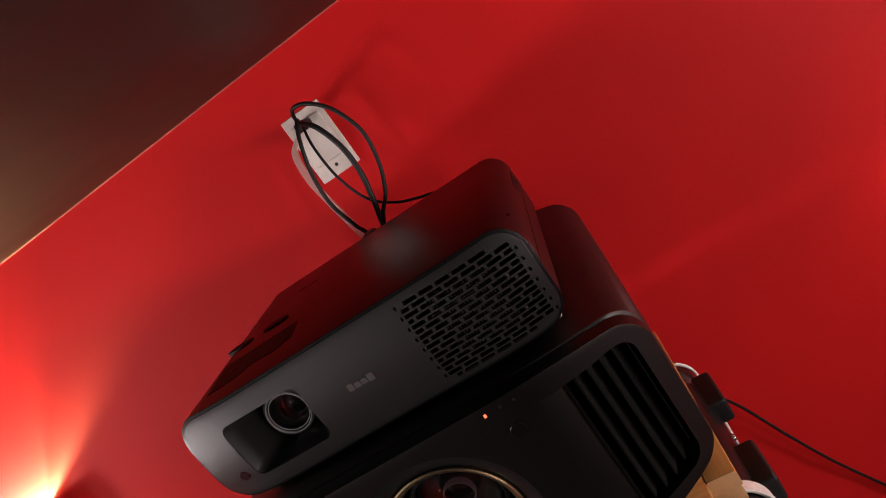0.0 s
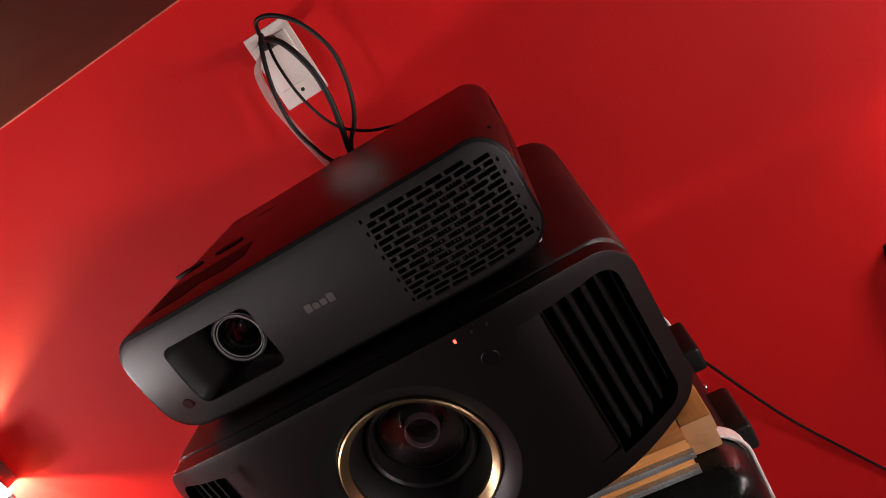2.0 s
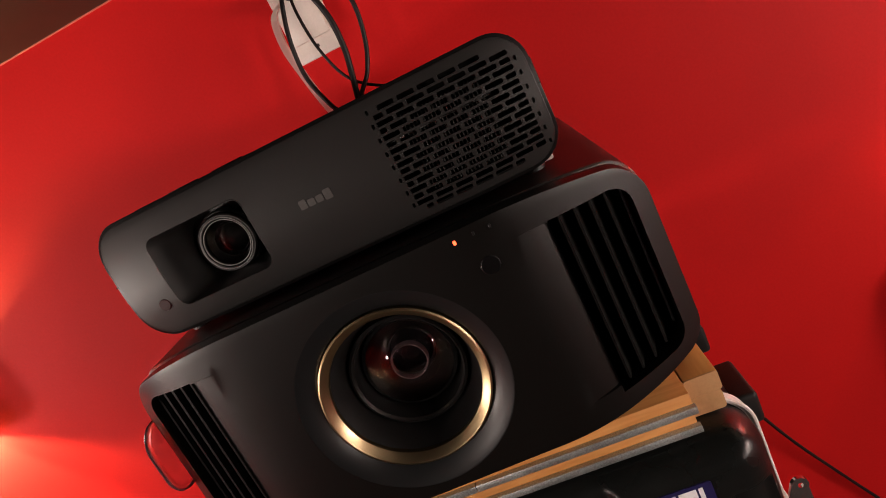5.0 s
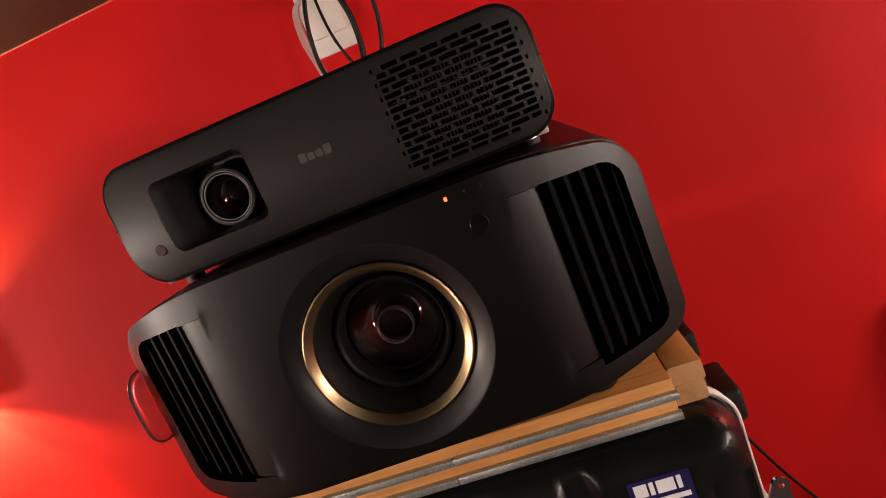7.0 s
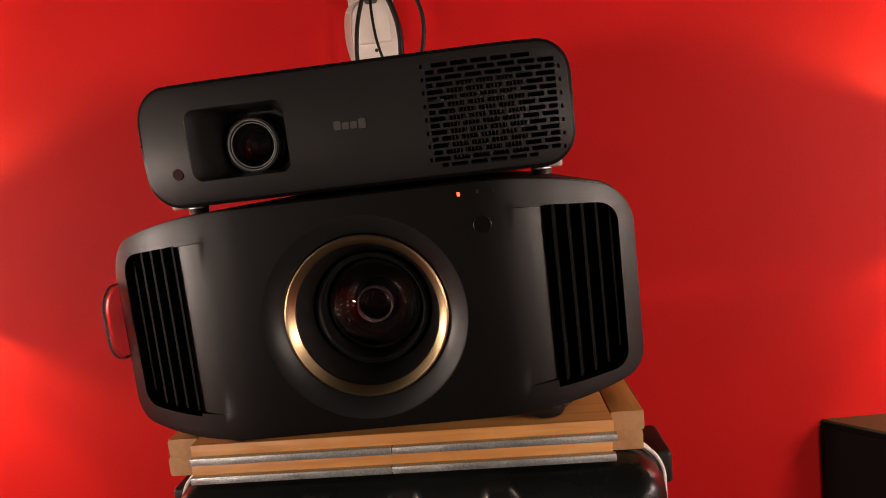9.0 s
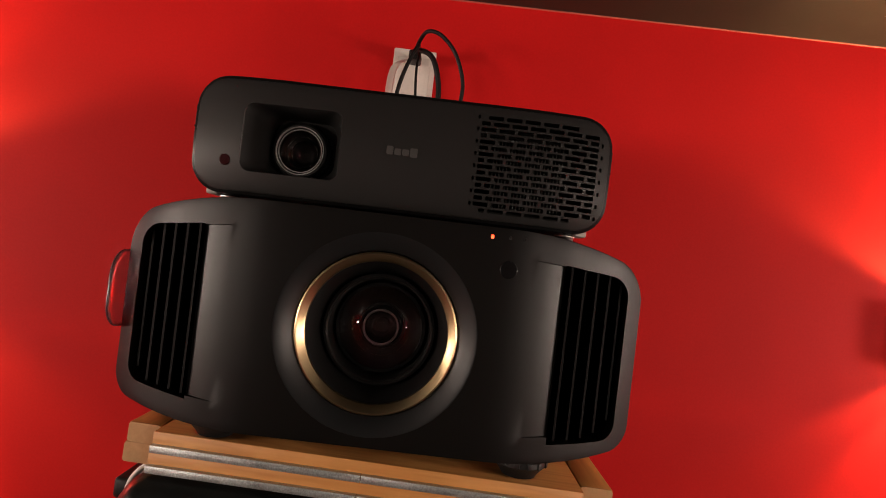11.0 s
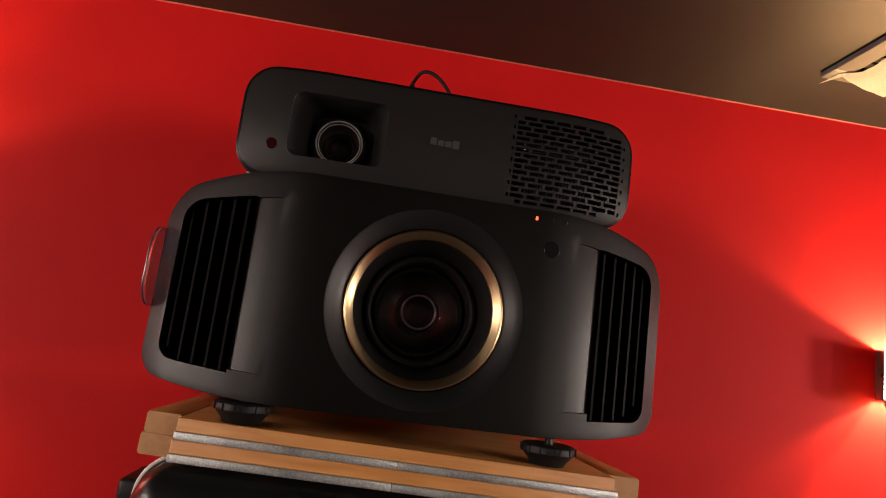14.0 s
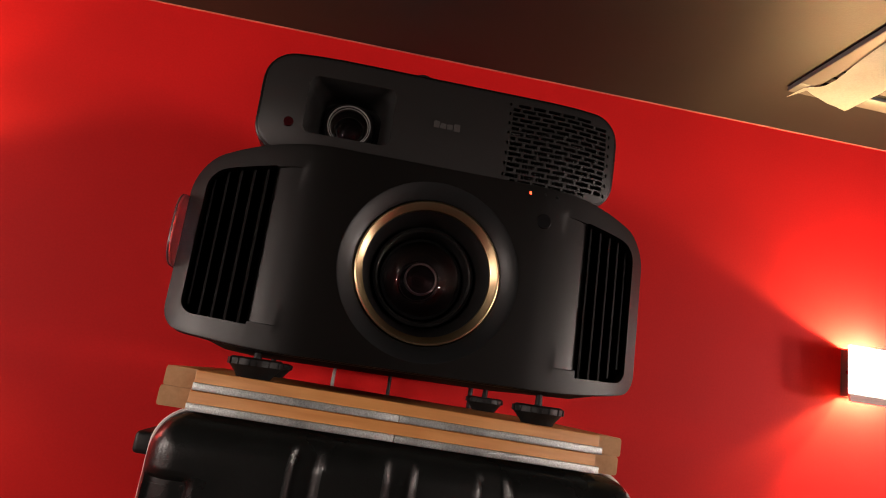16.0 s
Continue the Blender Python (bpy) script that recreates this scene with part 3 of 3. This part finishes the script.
    # mark on the front: plain bars in its place
    for x0, x1, z0, z1 in ((-0.0130, -0.0065, 0.1640, 0.1718), (-0.0055, 0.0010, 0.1640, 0.1700), (0.0020, 0.0085, 0.1640, 0.1700), (0.0095, 0.0165, 0.1632, 0.1718)):
        part("mark", plate(round_rect(x0, x1, z0, z1, 0.0012, 3), 0.0354, 0.0375), LOGO, ob, "pale grey printed mark")
    # fins and dark box behind the grille
    part("grille_backing", box(0.062, 0.198, 0.098, 0.1, 0.118, 0.214), BEZEL, ob)
    bm = bmesh.new()
    for k in range(21):
        x = 0.090 + 0.0034 * k
        box(x, x + 0.0009, 0.064, 0.096, 0.128, 0.196, 0, 1, bm)
    tagged(part("heat_sink", bm, FINS, ob, angle=0), kind="stuff")
    part("inner_rail", box(0.071, 0.088, 0.050, 0.053, 0.1793, 0.1815, 0.0004), CHROME, ob, "bright metal rail behind the slots")
    part("inner_rail", box(0.090, 0.165, 0.054, 0.057, 0.1797, 0.1811, 0.0004), FINS, ob, "dull metal rail behind the slots")
    # feet and top
    for x, y in ((-0.172, 0.085), (0.172, 0.085), (0.0, 0.32)):
        f = part("foot", lathe([(0.0, 0.1024), (0.0095, 0.1024), (0.0095, 0.1098), (0.0105, 0.1105), (0.0105, 0.1155), (0.0, 0.1155)], (x, y, 0), "z", 24), RUBBER, ob)
        part("foot_ring", lathe([(0.0098, 0.1075), (0.0102, 0.1078), (0.0102, 0.1088), (0.0098, 0.1091)], (x, y, 0), "z", 24, True), PALE, f)
    for s in (-1, 1):
        part("foot_bracket", box(s * 0.1845 - 0.006, s * 0.1845 + 0.006, 0.066, 0.10, 0.1085, 0.118, 0.002), FOOT_GREY, ob, "pale satin bracket")
    # seams and slots in the sides
    for s in (-1, 1):
        e = cx + s * W
        part("side_seam", box(min(e - s * 0.002, e + s * 0.0004), max(e - s * 0.002, e + s * 0.0004), 0.050, 0.345, 0.1712, 0.1724), MATT, ob)
        part("upper_side_trim", box(min(e - s * 0.002, e + s * 0.0006), max(e - s * 0.002, e + s * 0.0006), 0.052, 0.070, 0.1730, 0.1930, 0.0005), GREY, ob)
        for i in range(7):
            for j in range(3):
                y, z = 0.262 + 0.0105 * i, 0.181 + 0.0065 * j
                part("side_slot", box(min(e - s * 0.002, e + s * 0.0003), max(e - s * 0.002, e + s * 0.0003), y, y + 0.0080, z, z + 0.0034), MATT, ob)
    top = zc + H

    def flat(points, z0, z1):
        bm = bmesh.new()
        lo, hi = [bm.verts.new((x, y, z0)) for x, y in points], [bm.verts.new((x, y, z1)) for x, y in points]
        bm.faces.new(lo), bm.faces.new(hi)
        for i in range(len(lo)):
            j = (i + 1) % len(lo)
            bm.faces.new((lo[i], lo[j], hi[j], hi[i]))
        return bm

    part("control_window", flat([(-0.166, 0.080), (-0.172, 0.146), (-0.068, 0.149), (-0.062, 0.105), (-0.082, 0.092), (-0.112, 0.097), (-0.130, 0.083)], top - 0.002, top + 0.0006), MATT, ob, "matt black control window")
    for x, y in ((-0.117, 0.197), (-0.171, 0.194)):
        part("button", flat([(x + 0.019 * math.cos(radians(w)), y + 0.008 * math.sin(radians(w))) for w in range(0, 360, 15)], top - 0.002, top + 0.0018), MATT, ob)
    part("label_print", box(-0.112, -0.082, 0.288, 0.292, top - 0.001, top + 0.0004), GREY, ob)
    return ob


small_projector()


# ---- boards under the projectors ----
TILT = 1.28


def board(x0, x1, top, shift):
    t = 0.0198
    ob = thing("shelf_board", (0, 0.2, top - t), "varnished pine shelf board with capped ends and zinc strip", "board", "stacked boards", TILT, -1.0, 0.0021, 0.0065)
    a, b = x0 + 0.033 + shift, x1 - 0.033 + shift
    part("panel", box(a, b, 0.047, 0.385, top - t, top, 0.0012), PINE, ob)
    for p, q in ((x0 + shift, a - 0.0004), (b + 0.0004, x1 + shift)):
        cap = part("end_cap", box(p, q, 0.0665, 0.385, top - t, top, 0.0012, 2), PINE_Y, ob)
        part("end_grain", plate(round_rect(p, q, top - t, top, 0.003, 4), 0.0655, 0.0675), ENDS, cap, "pale sawn end grain")
    xm = (a + b) / 2 - 0.005
    for p, q in ((a + 0.0005, xm - 0.0003), (xm + 0.0003, b + 0.002)):
        part("zinc_strip", box(p, q, 0.0405, 0.0476, top - t + 0.0005, top - 0.0118, 0.0008), ZINC, ob, "scuffed zinc edging strip")
    return ob


board(-0.240, 0.2480, -0.1327, 0.0)
board(-0.240, 0.2480, -0.1527, -0.0024)


# ---- the case below ----
def hollow(lines):
    """A bent strip through open lines of equal length."""
    bm = bmesh.new()
    rows = [[bm.verts.new(p) for p in line] for line in lines]
    for a, b in zip(rows, rows[1:]):
        for i in range(len(a) - 1):
            bm.faces.new((a[i], a[i + 1], b[i + 1], b[i]))
    return bm


def hard_case():
    top, low = -0.1735, -0.86
    ob = thing("hard_case", (0, 0.2, low), "glossy black plastic hard case with moulded ribs and white trim", "case", "", TILT, -1.0, -0.0116, 0.0065)
    X0, X1, R = -0.2385, 0.262, 0.040

    def groove(x):
        d = 0.0
        for c in (-0.087, 0.006, 0.101):
            u = abs(x - c)
            d = max(d, 0.0075 * min(1.0, max(0.0, (0.0170 - u) / 0.0045)))
        return d

    def front(x, z):
        e = 0.0
        dx, dz = min(x - X0, X1 - x), top - z
        for d in (dx, dz):
            u = max(0.0, 1 - d / 0.034)
            e = max(e, 0.042 * (1 - math.sqrt(max(0.0, 1 - u * u)))) if d < 0.034 else e
        g = groove(x) * min(1.0, max(0.0, (top - 0.008 - z) / 0.014))
        for c in (X0 + 0.03, X1 - 0.03):
            if abs(x - c) < 0.022 and z < top - 0.055:
                g = max(g, 0.010 * min(1.0, (0.022 - abs(x - c)) / 0.006) * min(1.0, (top - 0.055 - z) / 0.006))
        return 0.018 + e + g

    bm = bmesh.new()
    xs = sorted({round(X0 + (X1 - X0) * k / 130, 5) for k in range(131)})
    zs = [top - 0.045 * (1 - math.cos(radians(90 * k / 12))) for k in range(13)] + [top - 0.045 - 0.004 * k for k in range(1, 14)] + [top - 0.16, top - 0.3, low]
    cx = (X0 + X1) / 2
    half = (X1 - X0) / 2

    def squeeze(x, z):
        d = (top - z) - R
        if d >= 0:
            return x
        w = half - R + math.sqrt(max(R * R - d * d, 0))
        return cx + (x - cx) * w / half

    grid = [[bm.verts.new((squeeze(x, z), front(x, z), z)) for z in zs] for x in xs]
    for i in range(len(xs) - 1):
        for j in range(len(zs) - 1):
            bm.faces.new((grid[i][j], grid[i + 1][j], grid[i + 1][j + 1], grid[i][j + 1]))
    rim = [grid[0][j] for j in range(len(zs) - 1, -1, -1)] + [grid[i][0] for i in range(1, len(xs))] + [grid[-1][j] for j in range(1, len(zs))]
    deep = [bm.verts.new((v.co.x, 0.080, v.co.z)) for v in rim]
    for k in range(len(rim) - 1):
        bm.faces.new((rim[k], rim[k + 1], deep[k + 1], deep[k]))
    line = [v.co.copy() for v in deep]
    part("front_shell", bm, CASE, ob, angle=50)
    sec = lambda y, g: [(cx + (p.x - cx) * (1 + g), y, p.z + (min(g, 0.006) * 0.26 if p.z > low + 0.01 else 0)) for p in line]
    part("rear_shell", loft([sec(0.0845, 0.0), sec(0.365, 0.0), sec(0.390, -0.03), sec(0.40, -0.12)]), CASE, ob, angle=50)
    part("frame_band", hollow([[(p[0], y, p[2]) for p in sec(y, g)] for y, g in ((0.0835, 0.0), (0.0840, 0.017), (0.0985, 0.017), (0.099, 0.0))]), PIPING, ob, "white plastic band between the shells")
    for y in (0.0822, 0.352):
        part("piping", hose([(p[0], y, p[2] + 0.0003) for p in sec(y, 0.017)], 0.0024, 8, False), PIPING, ob, "white rubber piping")
    for s in (-1, 1):
        for y0, y1 in ((0.100, 0.172), (0.255, 0.330)):
            e = X1 if s > 0 else X0
            part("bumper", box(min(e - s * 0.012, e + s * (0.0185 if s > 0 else 0.027)), max(e - s * 0.012, e + s * (0.0185 if s > 0 else 0.027)), y0, y1, top - (0.056 if s > 0 else 0.053), top - (0.020 if s > 0 else 0.030), 0.005, 3), RUBBER, ob, "black rubber bumper")
        for y in (0.195, 0.225, 0.345):
            part("rivet", lathe([(0.0, 0.004), (0.004, 0.003), (0.005, 0.0), (0.005, -0.003), (0.0, -0.003)], ((X1 if s > 0 else X0) + s * 0.001, y, top - 0.055), "x", 16), CHROME, ob)
    # latch at the side seam
    o = [(X1 - 0.008, top - 0.124), (X1 + 0.002, top - 0.121), (X1 + 0.008, top - 0.108)]
    o += [(X1 + 0.018 + 0.0085 * math.cos(radians(w)), top - 0.106 + 0.0085 * math.sin(radians(w))) for w in range(150, -31, -20)]
    o += [(X1 + 0.0265, top - 0.135), (X1 - 0.008, top - 0.142)]
    latch = part("latch", plate(o, 0.060, 0.064), CHROME, ob, "worn chrome latch plate")
    cut(latch, lathe([(0.0028, 0.05), (0.0028, 0.07)], (X1 + 0.0185, 0, top - 0.106), "y", 16))
    part("latch_base", box(X1 - 0.010, X1 + 0.003, 0.052, 0.078, top - 0.15, top - 0.105, 0.002), PIPING, latch)
    # sticker with its brand as plain shapes
    st = part("sticker", plate(round_rect(0.1425, 0.1995, top - 0.073, top - 0.0302, 0.003), 0.0172, 0.0190), STICKER, ob, "dark blue sticker with white print")
    for k, x in enumerate((0.1475, 0.1615, 0.1680, 0.1865)):
        w = (0.012, 0.0042, 0.0165, 0.0042)[k]
        part("print_bar", plate(round_rect(x, x + w, top - 0.0472, top - 0.0342, 0.0006, 2), 0.0168, 0.0174), INK, st)
    part("print_bar", box(0.1665, 0.1955, 0.0168, 0.0174, top - 0.0567, top - 0.0517), INK, st)
    return ob


hard_case()
stand = thing("stand", (0, 0.2, FLOOR_Z), "plain dark stand under the black case", "stand")
part("top", box(-0.32, 0.33, 0.0, 0.40, -0.905, -0.872, 0.004), RIM, stand)
for x in (-0.28, 0.29):
    for y in (0.04, 0.36):
        part("leg", box(x - 0.02, x + 0.02, y - 0.02, y + 0.02, FLOOR_Z, -0.905, 0.003), RIM, stand)


# ---- clear cap beside the large projector ----
def clear_cap():
    ob = thing("lens_cap", (-0.2505, 0.065, 0.003), "clear plastic cap on the projector's side", "lens cap")
    o = round_rect(0.03, 0.126, -0.030, 0.044, 0.024, 8)
    def ring(x, g):
        cy, cz = 0.078, 0.007
        return [(x, cy + (p - cy) * g, cz + (q - cz) * g) for p, q in o]
    part("shell", loft([ring(-0.2548, 0.78), ring(-0.2542, 0.88), ring(-0.2528, 0.92), ring(-0.2512, 0.92), ring(-0.2512, 1.0), ring(-0.2528, 1.0), ring(-0.2548, 0.97), ring(-0.2556, 0.88)]), CLEAR, ob)
    part("rim", hose([(-0.2542, p, q) for _, p, q in ring(0, 0.985)], 0.0011, 6, False, True), FROST_DARK, ob, "smoky thick edge")
    return ob


clear_cap()


# ---- socket and cables ----
def socket():
    ob = thing("wall_socket", (-0.030, WALL_Y, 0.362), "white plastic wall socket plate with a plug in it", "socket")
    part("plate", box(-0.067, 0.006, WALL_Y - 0.006, WALL_Y, 0.3035, 0.4205, 0.002), WHITE, ob)
    part("screw", lathe([(0.0, -0.0012), (0.002, -0.001), (0.003, 0.0), (0.003, 0.003), (0.0, 0.003)], (-0.030, WALL_Y - 0.006, 0.3195), "y", 16), RIM, ob)
    part("cover_flap", box(-0.060, -0.002, WALL_Y - 0.014, WALL_Y - 0.006, 0.33, 0.405, 0.003), WHITE, ob)
    return ob


socket()


def cable(points, radius, label, plug=None, sheath=CABLE):
    ob = thing("cable", points[-1], label, "cable", "cables behind the projectors")
    part("sheath", hose(points, radius), sheath, ob, angle=60)
    if plug:
        part("plug", box(plug[0] - 0.010, plug[0] + 0.010, plug[1] - 0.02, plug[1] + 0.022, plug[2] - 0.008, plug[2] + 0.008, 0.004, 3), RUBBER, ob)
    return ob


cable([(-0.026, 0.503, 0.398), (-0.024, 0.475, 0.410), (-0.010, 0.447, 0.424), (0.014, 0.44, 0.418), (0.040, 0.44, 0.390), (0.056, 0.44, 0.342), (0.049, 0.44, 0.290), (0.032, 0.435, 0.250), (0.012, 0.425, 0.226), (0.0, 0.415, 0.19), (0.0, 0.41, 0.13)], 0.0032, "black power cable in a loose loop", (-0.028, 0.505, 0.398))
cable([(-0.026, 0.50, 0.398), (-0.018, 0.47, 0.400), (0.004, 0.445, 0.382), (0.018, 0.44, 0.338), (0.018, 0.44, 0.292), (0.011, 0.435, 0.252), (0.004, 0.42, 0.206), (0.004, 0.41, 0.13)], 0.0043, "thick black cable hanging from the socket")
cable([(-0.026, 0.50, 0.396), (-0.020, 0.47, 0.396), (-0.020, 0.45, 0.360), (-0.014, 0.44, 0.306), (0.003, 0.44, 0.257), (0.035, 0.44, 0.229), (0.067, 0.44, 0.216), (0.100, 0.44, 0.204), (0.14, 0.45, 0.16)], 0.0022, "thin black cable hanging from the socket")
cable([(-0.030, 0.50, 0.400), (-0.022, 0.47, 0.408), (-0.030, 0.45, 0.384), (-0.043, 0.44, 0.336), (-0.048, 0.44, 0.282), (-0.034, 0.43, 0.236), (-0.020, 0.42, 0.205), (-0.015, 0.41, 0.13)], 0.0033, "black cable hanging from the socket", (-0.016, 0.394, 0.2125))
cable([(0.245, 0.42, -0.24), (0.27, 0.47, -0.33), (0.308, 0.51, -0.42), (0.354, 0.52, -0.53), (0.398, 0.525, -0.625), (0.45, 0.53, -0.72), (0.52, 0.532, -0.84), (0.60, 0.53, -0.97)], 0.0028, "black cable hanging down along the red wall")
cable([(0.020, 0.448, -0.07), (0.021, 0.452, -0.13), (0.018, 0.455, -0.22), (0.024, 0.46, -0.36), (0.03, 0.47, -0.60)], 0.0030, "black cable hanging behind the boards")
# stands in for the dark edge of a shelf post, built as a cable
cable([(0.158, 0.448, -0.06), (0.157, 0.452, -0.13), (0.160, 0.455, -0.22), (0.155, 0.46, -0.36), (0.15, 0.47, -0.60)], 0.0040, "dark shelf post edge behind the boards, built as a thick cable")
cable([(-0.069, 0.448, -0.07), (-0.070, 0.452, -0.13), (-0.073, 0.455, -0.22), (-0.070, 0.46, -0.36), (-0.06, 0.47, -0.60)], 0.0030, "pale grey cable hanging behind the boards", None, GREY_SHEATH)
tie = thing("cable_sleeve", (-0.05, 0.45, 0.21), "clear plastic sleeve hanging among the cables", "sleeve")
bm = loft([[(x - 0.005, y - 0.002, z), (x + 0.005, y - 0.004, z), (x + 0.006, y + 0.002, z), (x - 0.006, y + 0.003, z)] for x, y, z in
           smooth_line([(-0.040, 0.50, 0.392), (-0.058, 0.48, 0.372), (-0.062, 0.47, 0.330), (-0.055, 0.46, 0.290), (-0.046, 0.45, 0.250), (-0.030, 0.43, 0.20)])])
part("sleeve", bm, FROST, tie, angle=60)


# ---- vent in the ceiling with a sheet of paper over it ----
def ceiling_vent():
    x0, x1, y0, y1 = 0.668, 1.235, -0.21, 0.377
    z = roof(0.8) - 0.001
    ob = thing("ceiling_vent", ((x0 + x1) / 2, (y0 + y1) / 2, z), "grey metal ceiling vent partly covered by a sheet", "vent")
    for a, b, c, d in ((x0, x1, y1 - 0.035, y1), (x0, x1, y0, y0 + 0.035), (x0, x0 + 0.035, y0 + 0.035, y1 - 0.035), (x1 - 0.035, x1, y0 + 0.035, y1 - 0.035)):
        part("frame", box(a, b, c, d, z - 0.010, z, 0.002), VENT, ob)
    for k in range(22):
        y = y0 + 0.05 + 0.0225 * k
        bm = box(x0 + 0.035, x1 - 0.035, y, y + 0.016, z - 0.006, z - 0.0045)
        part("slat", bm, VENT, ob, angle=0)
    part("backing", box(x0 + 0.03, x1 - 0.03, y0 + 0.03, y1 - 0.03, z - 0.0032, z - 0.001), MATT, ob)
    sh = thing("paper_sheet", (0.95, 0.2, z - 0.02), "crumpled white paper sheet taped over the vent", "sheet")
    bm = bmesh.new()
    n = 26
    def at(u, v):
        y = 0.396 - 0.60 * u - 0.045 * (1 - v) * (v > 0.02) * max(0.0, 1 - 8 * u)
        x = 0.678 + 0.022 * min(1.0, 8 * u) + 0.006 * math.sin(13 * u) - 0.03 * max(0.0, u - 0.2) + (0.110 - 0.03 * min(1.0, 9 * u) + 0.03 * u + 0.008 * math.sin(9 * u + 1)) * v
        q = noise.noise(Vector((x * 14, y * 14, 0.3))) * 0.012 + noise.noise(Vector((x * 45, y * 45, 2))) * 0.004
        droop = 0.006 * max(0.0, 1 - u * 5) * math.sin(3.1 * v) + 0.006 * v * v
        return (x, y - 0.012 * v * (u < 0.02), z - 0.0125 + 0.4 * q - droop)
    lo = [[bm.verts.new(at(i / n, j / n)) for j in range(n + 1)] for i in range(n + 1)]
    for i in range(n):
        for j in range(n):
            bm.faces.new((lo[i][j], lo[i + 1][j], lo[i + 1][j + 1], lo[i][j + 1]))
    bmesh.ops.solidify(bm, geom=bm.faces[:], thickness=0.0006)
    part("sheet", bm, CLOTH, sh, angle=60)


ceiling_vent()


# ---- loudspeaker on the wall ----
def loudspeaker():
    """Wedge-shaped cabinet: both sides slope out of the wall to a flat front."""
    ob = thing("loudspeaker", (0.74, 0.49, -0.78), "black wedge-shaped loudspeaker mounted on the red wall", "loudspeaker")

    def plan(g, y0):
        return [(0.648 + g, y0), (0.735 + 0.5 * g, 0.448 + g), (0.815 - 0.5 * g, 0.448 + g), (0.902 - g, y0)]

    part("cabinet", loft([[(x, y, z) for x, y in plan(g, WALL_Y - 0.001)] for g, z in ((0.003, -0.780), (0.0, -0.777), (0.0, -0.384), (0.003, -0.381))]), RIM, ob)
    for a, b in ((0, 1), (1, 2), (2, 3)):
        p, q = Vector((*plan(0, WALL_Y)[a], 0)), Vector((*plan(0, WALL_Y)[b], 0))
        way = (q - p).normalized()
        out = Vector((way.y, -way.x, 0))
        p, q = p + 0.006 * way, q - 0.006 * way
        foot = [p + 0.0005 * out, q + 0.0005 * out, q + 0.004 * out, p + 0.004 * out]
        part("grille_cloth", loft([[(v.x, v.y, z) for v in foot] for z in (-0.770, -0.392)]), RUBBER, ob, "black grille cloth", 0)
    return ob


loudspeaker()
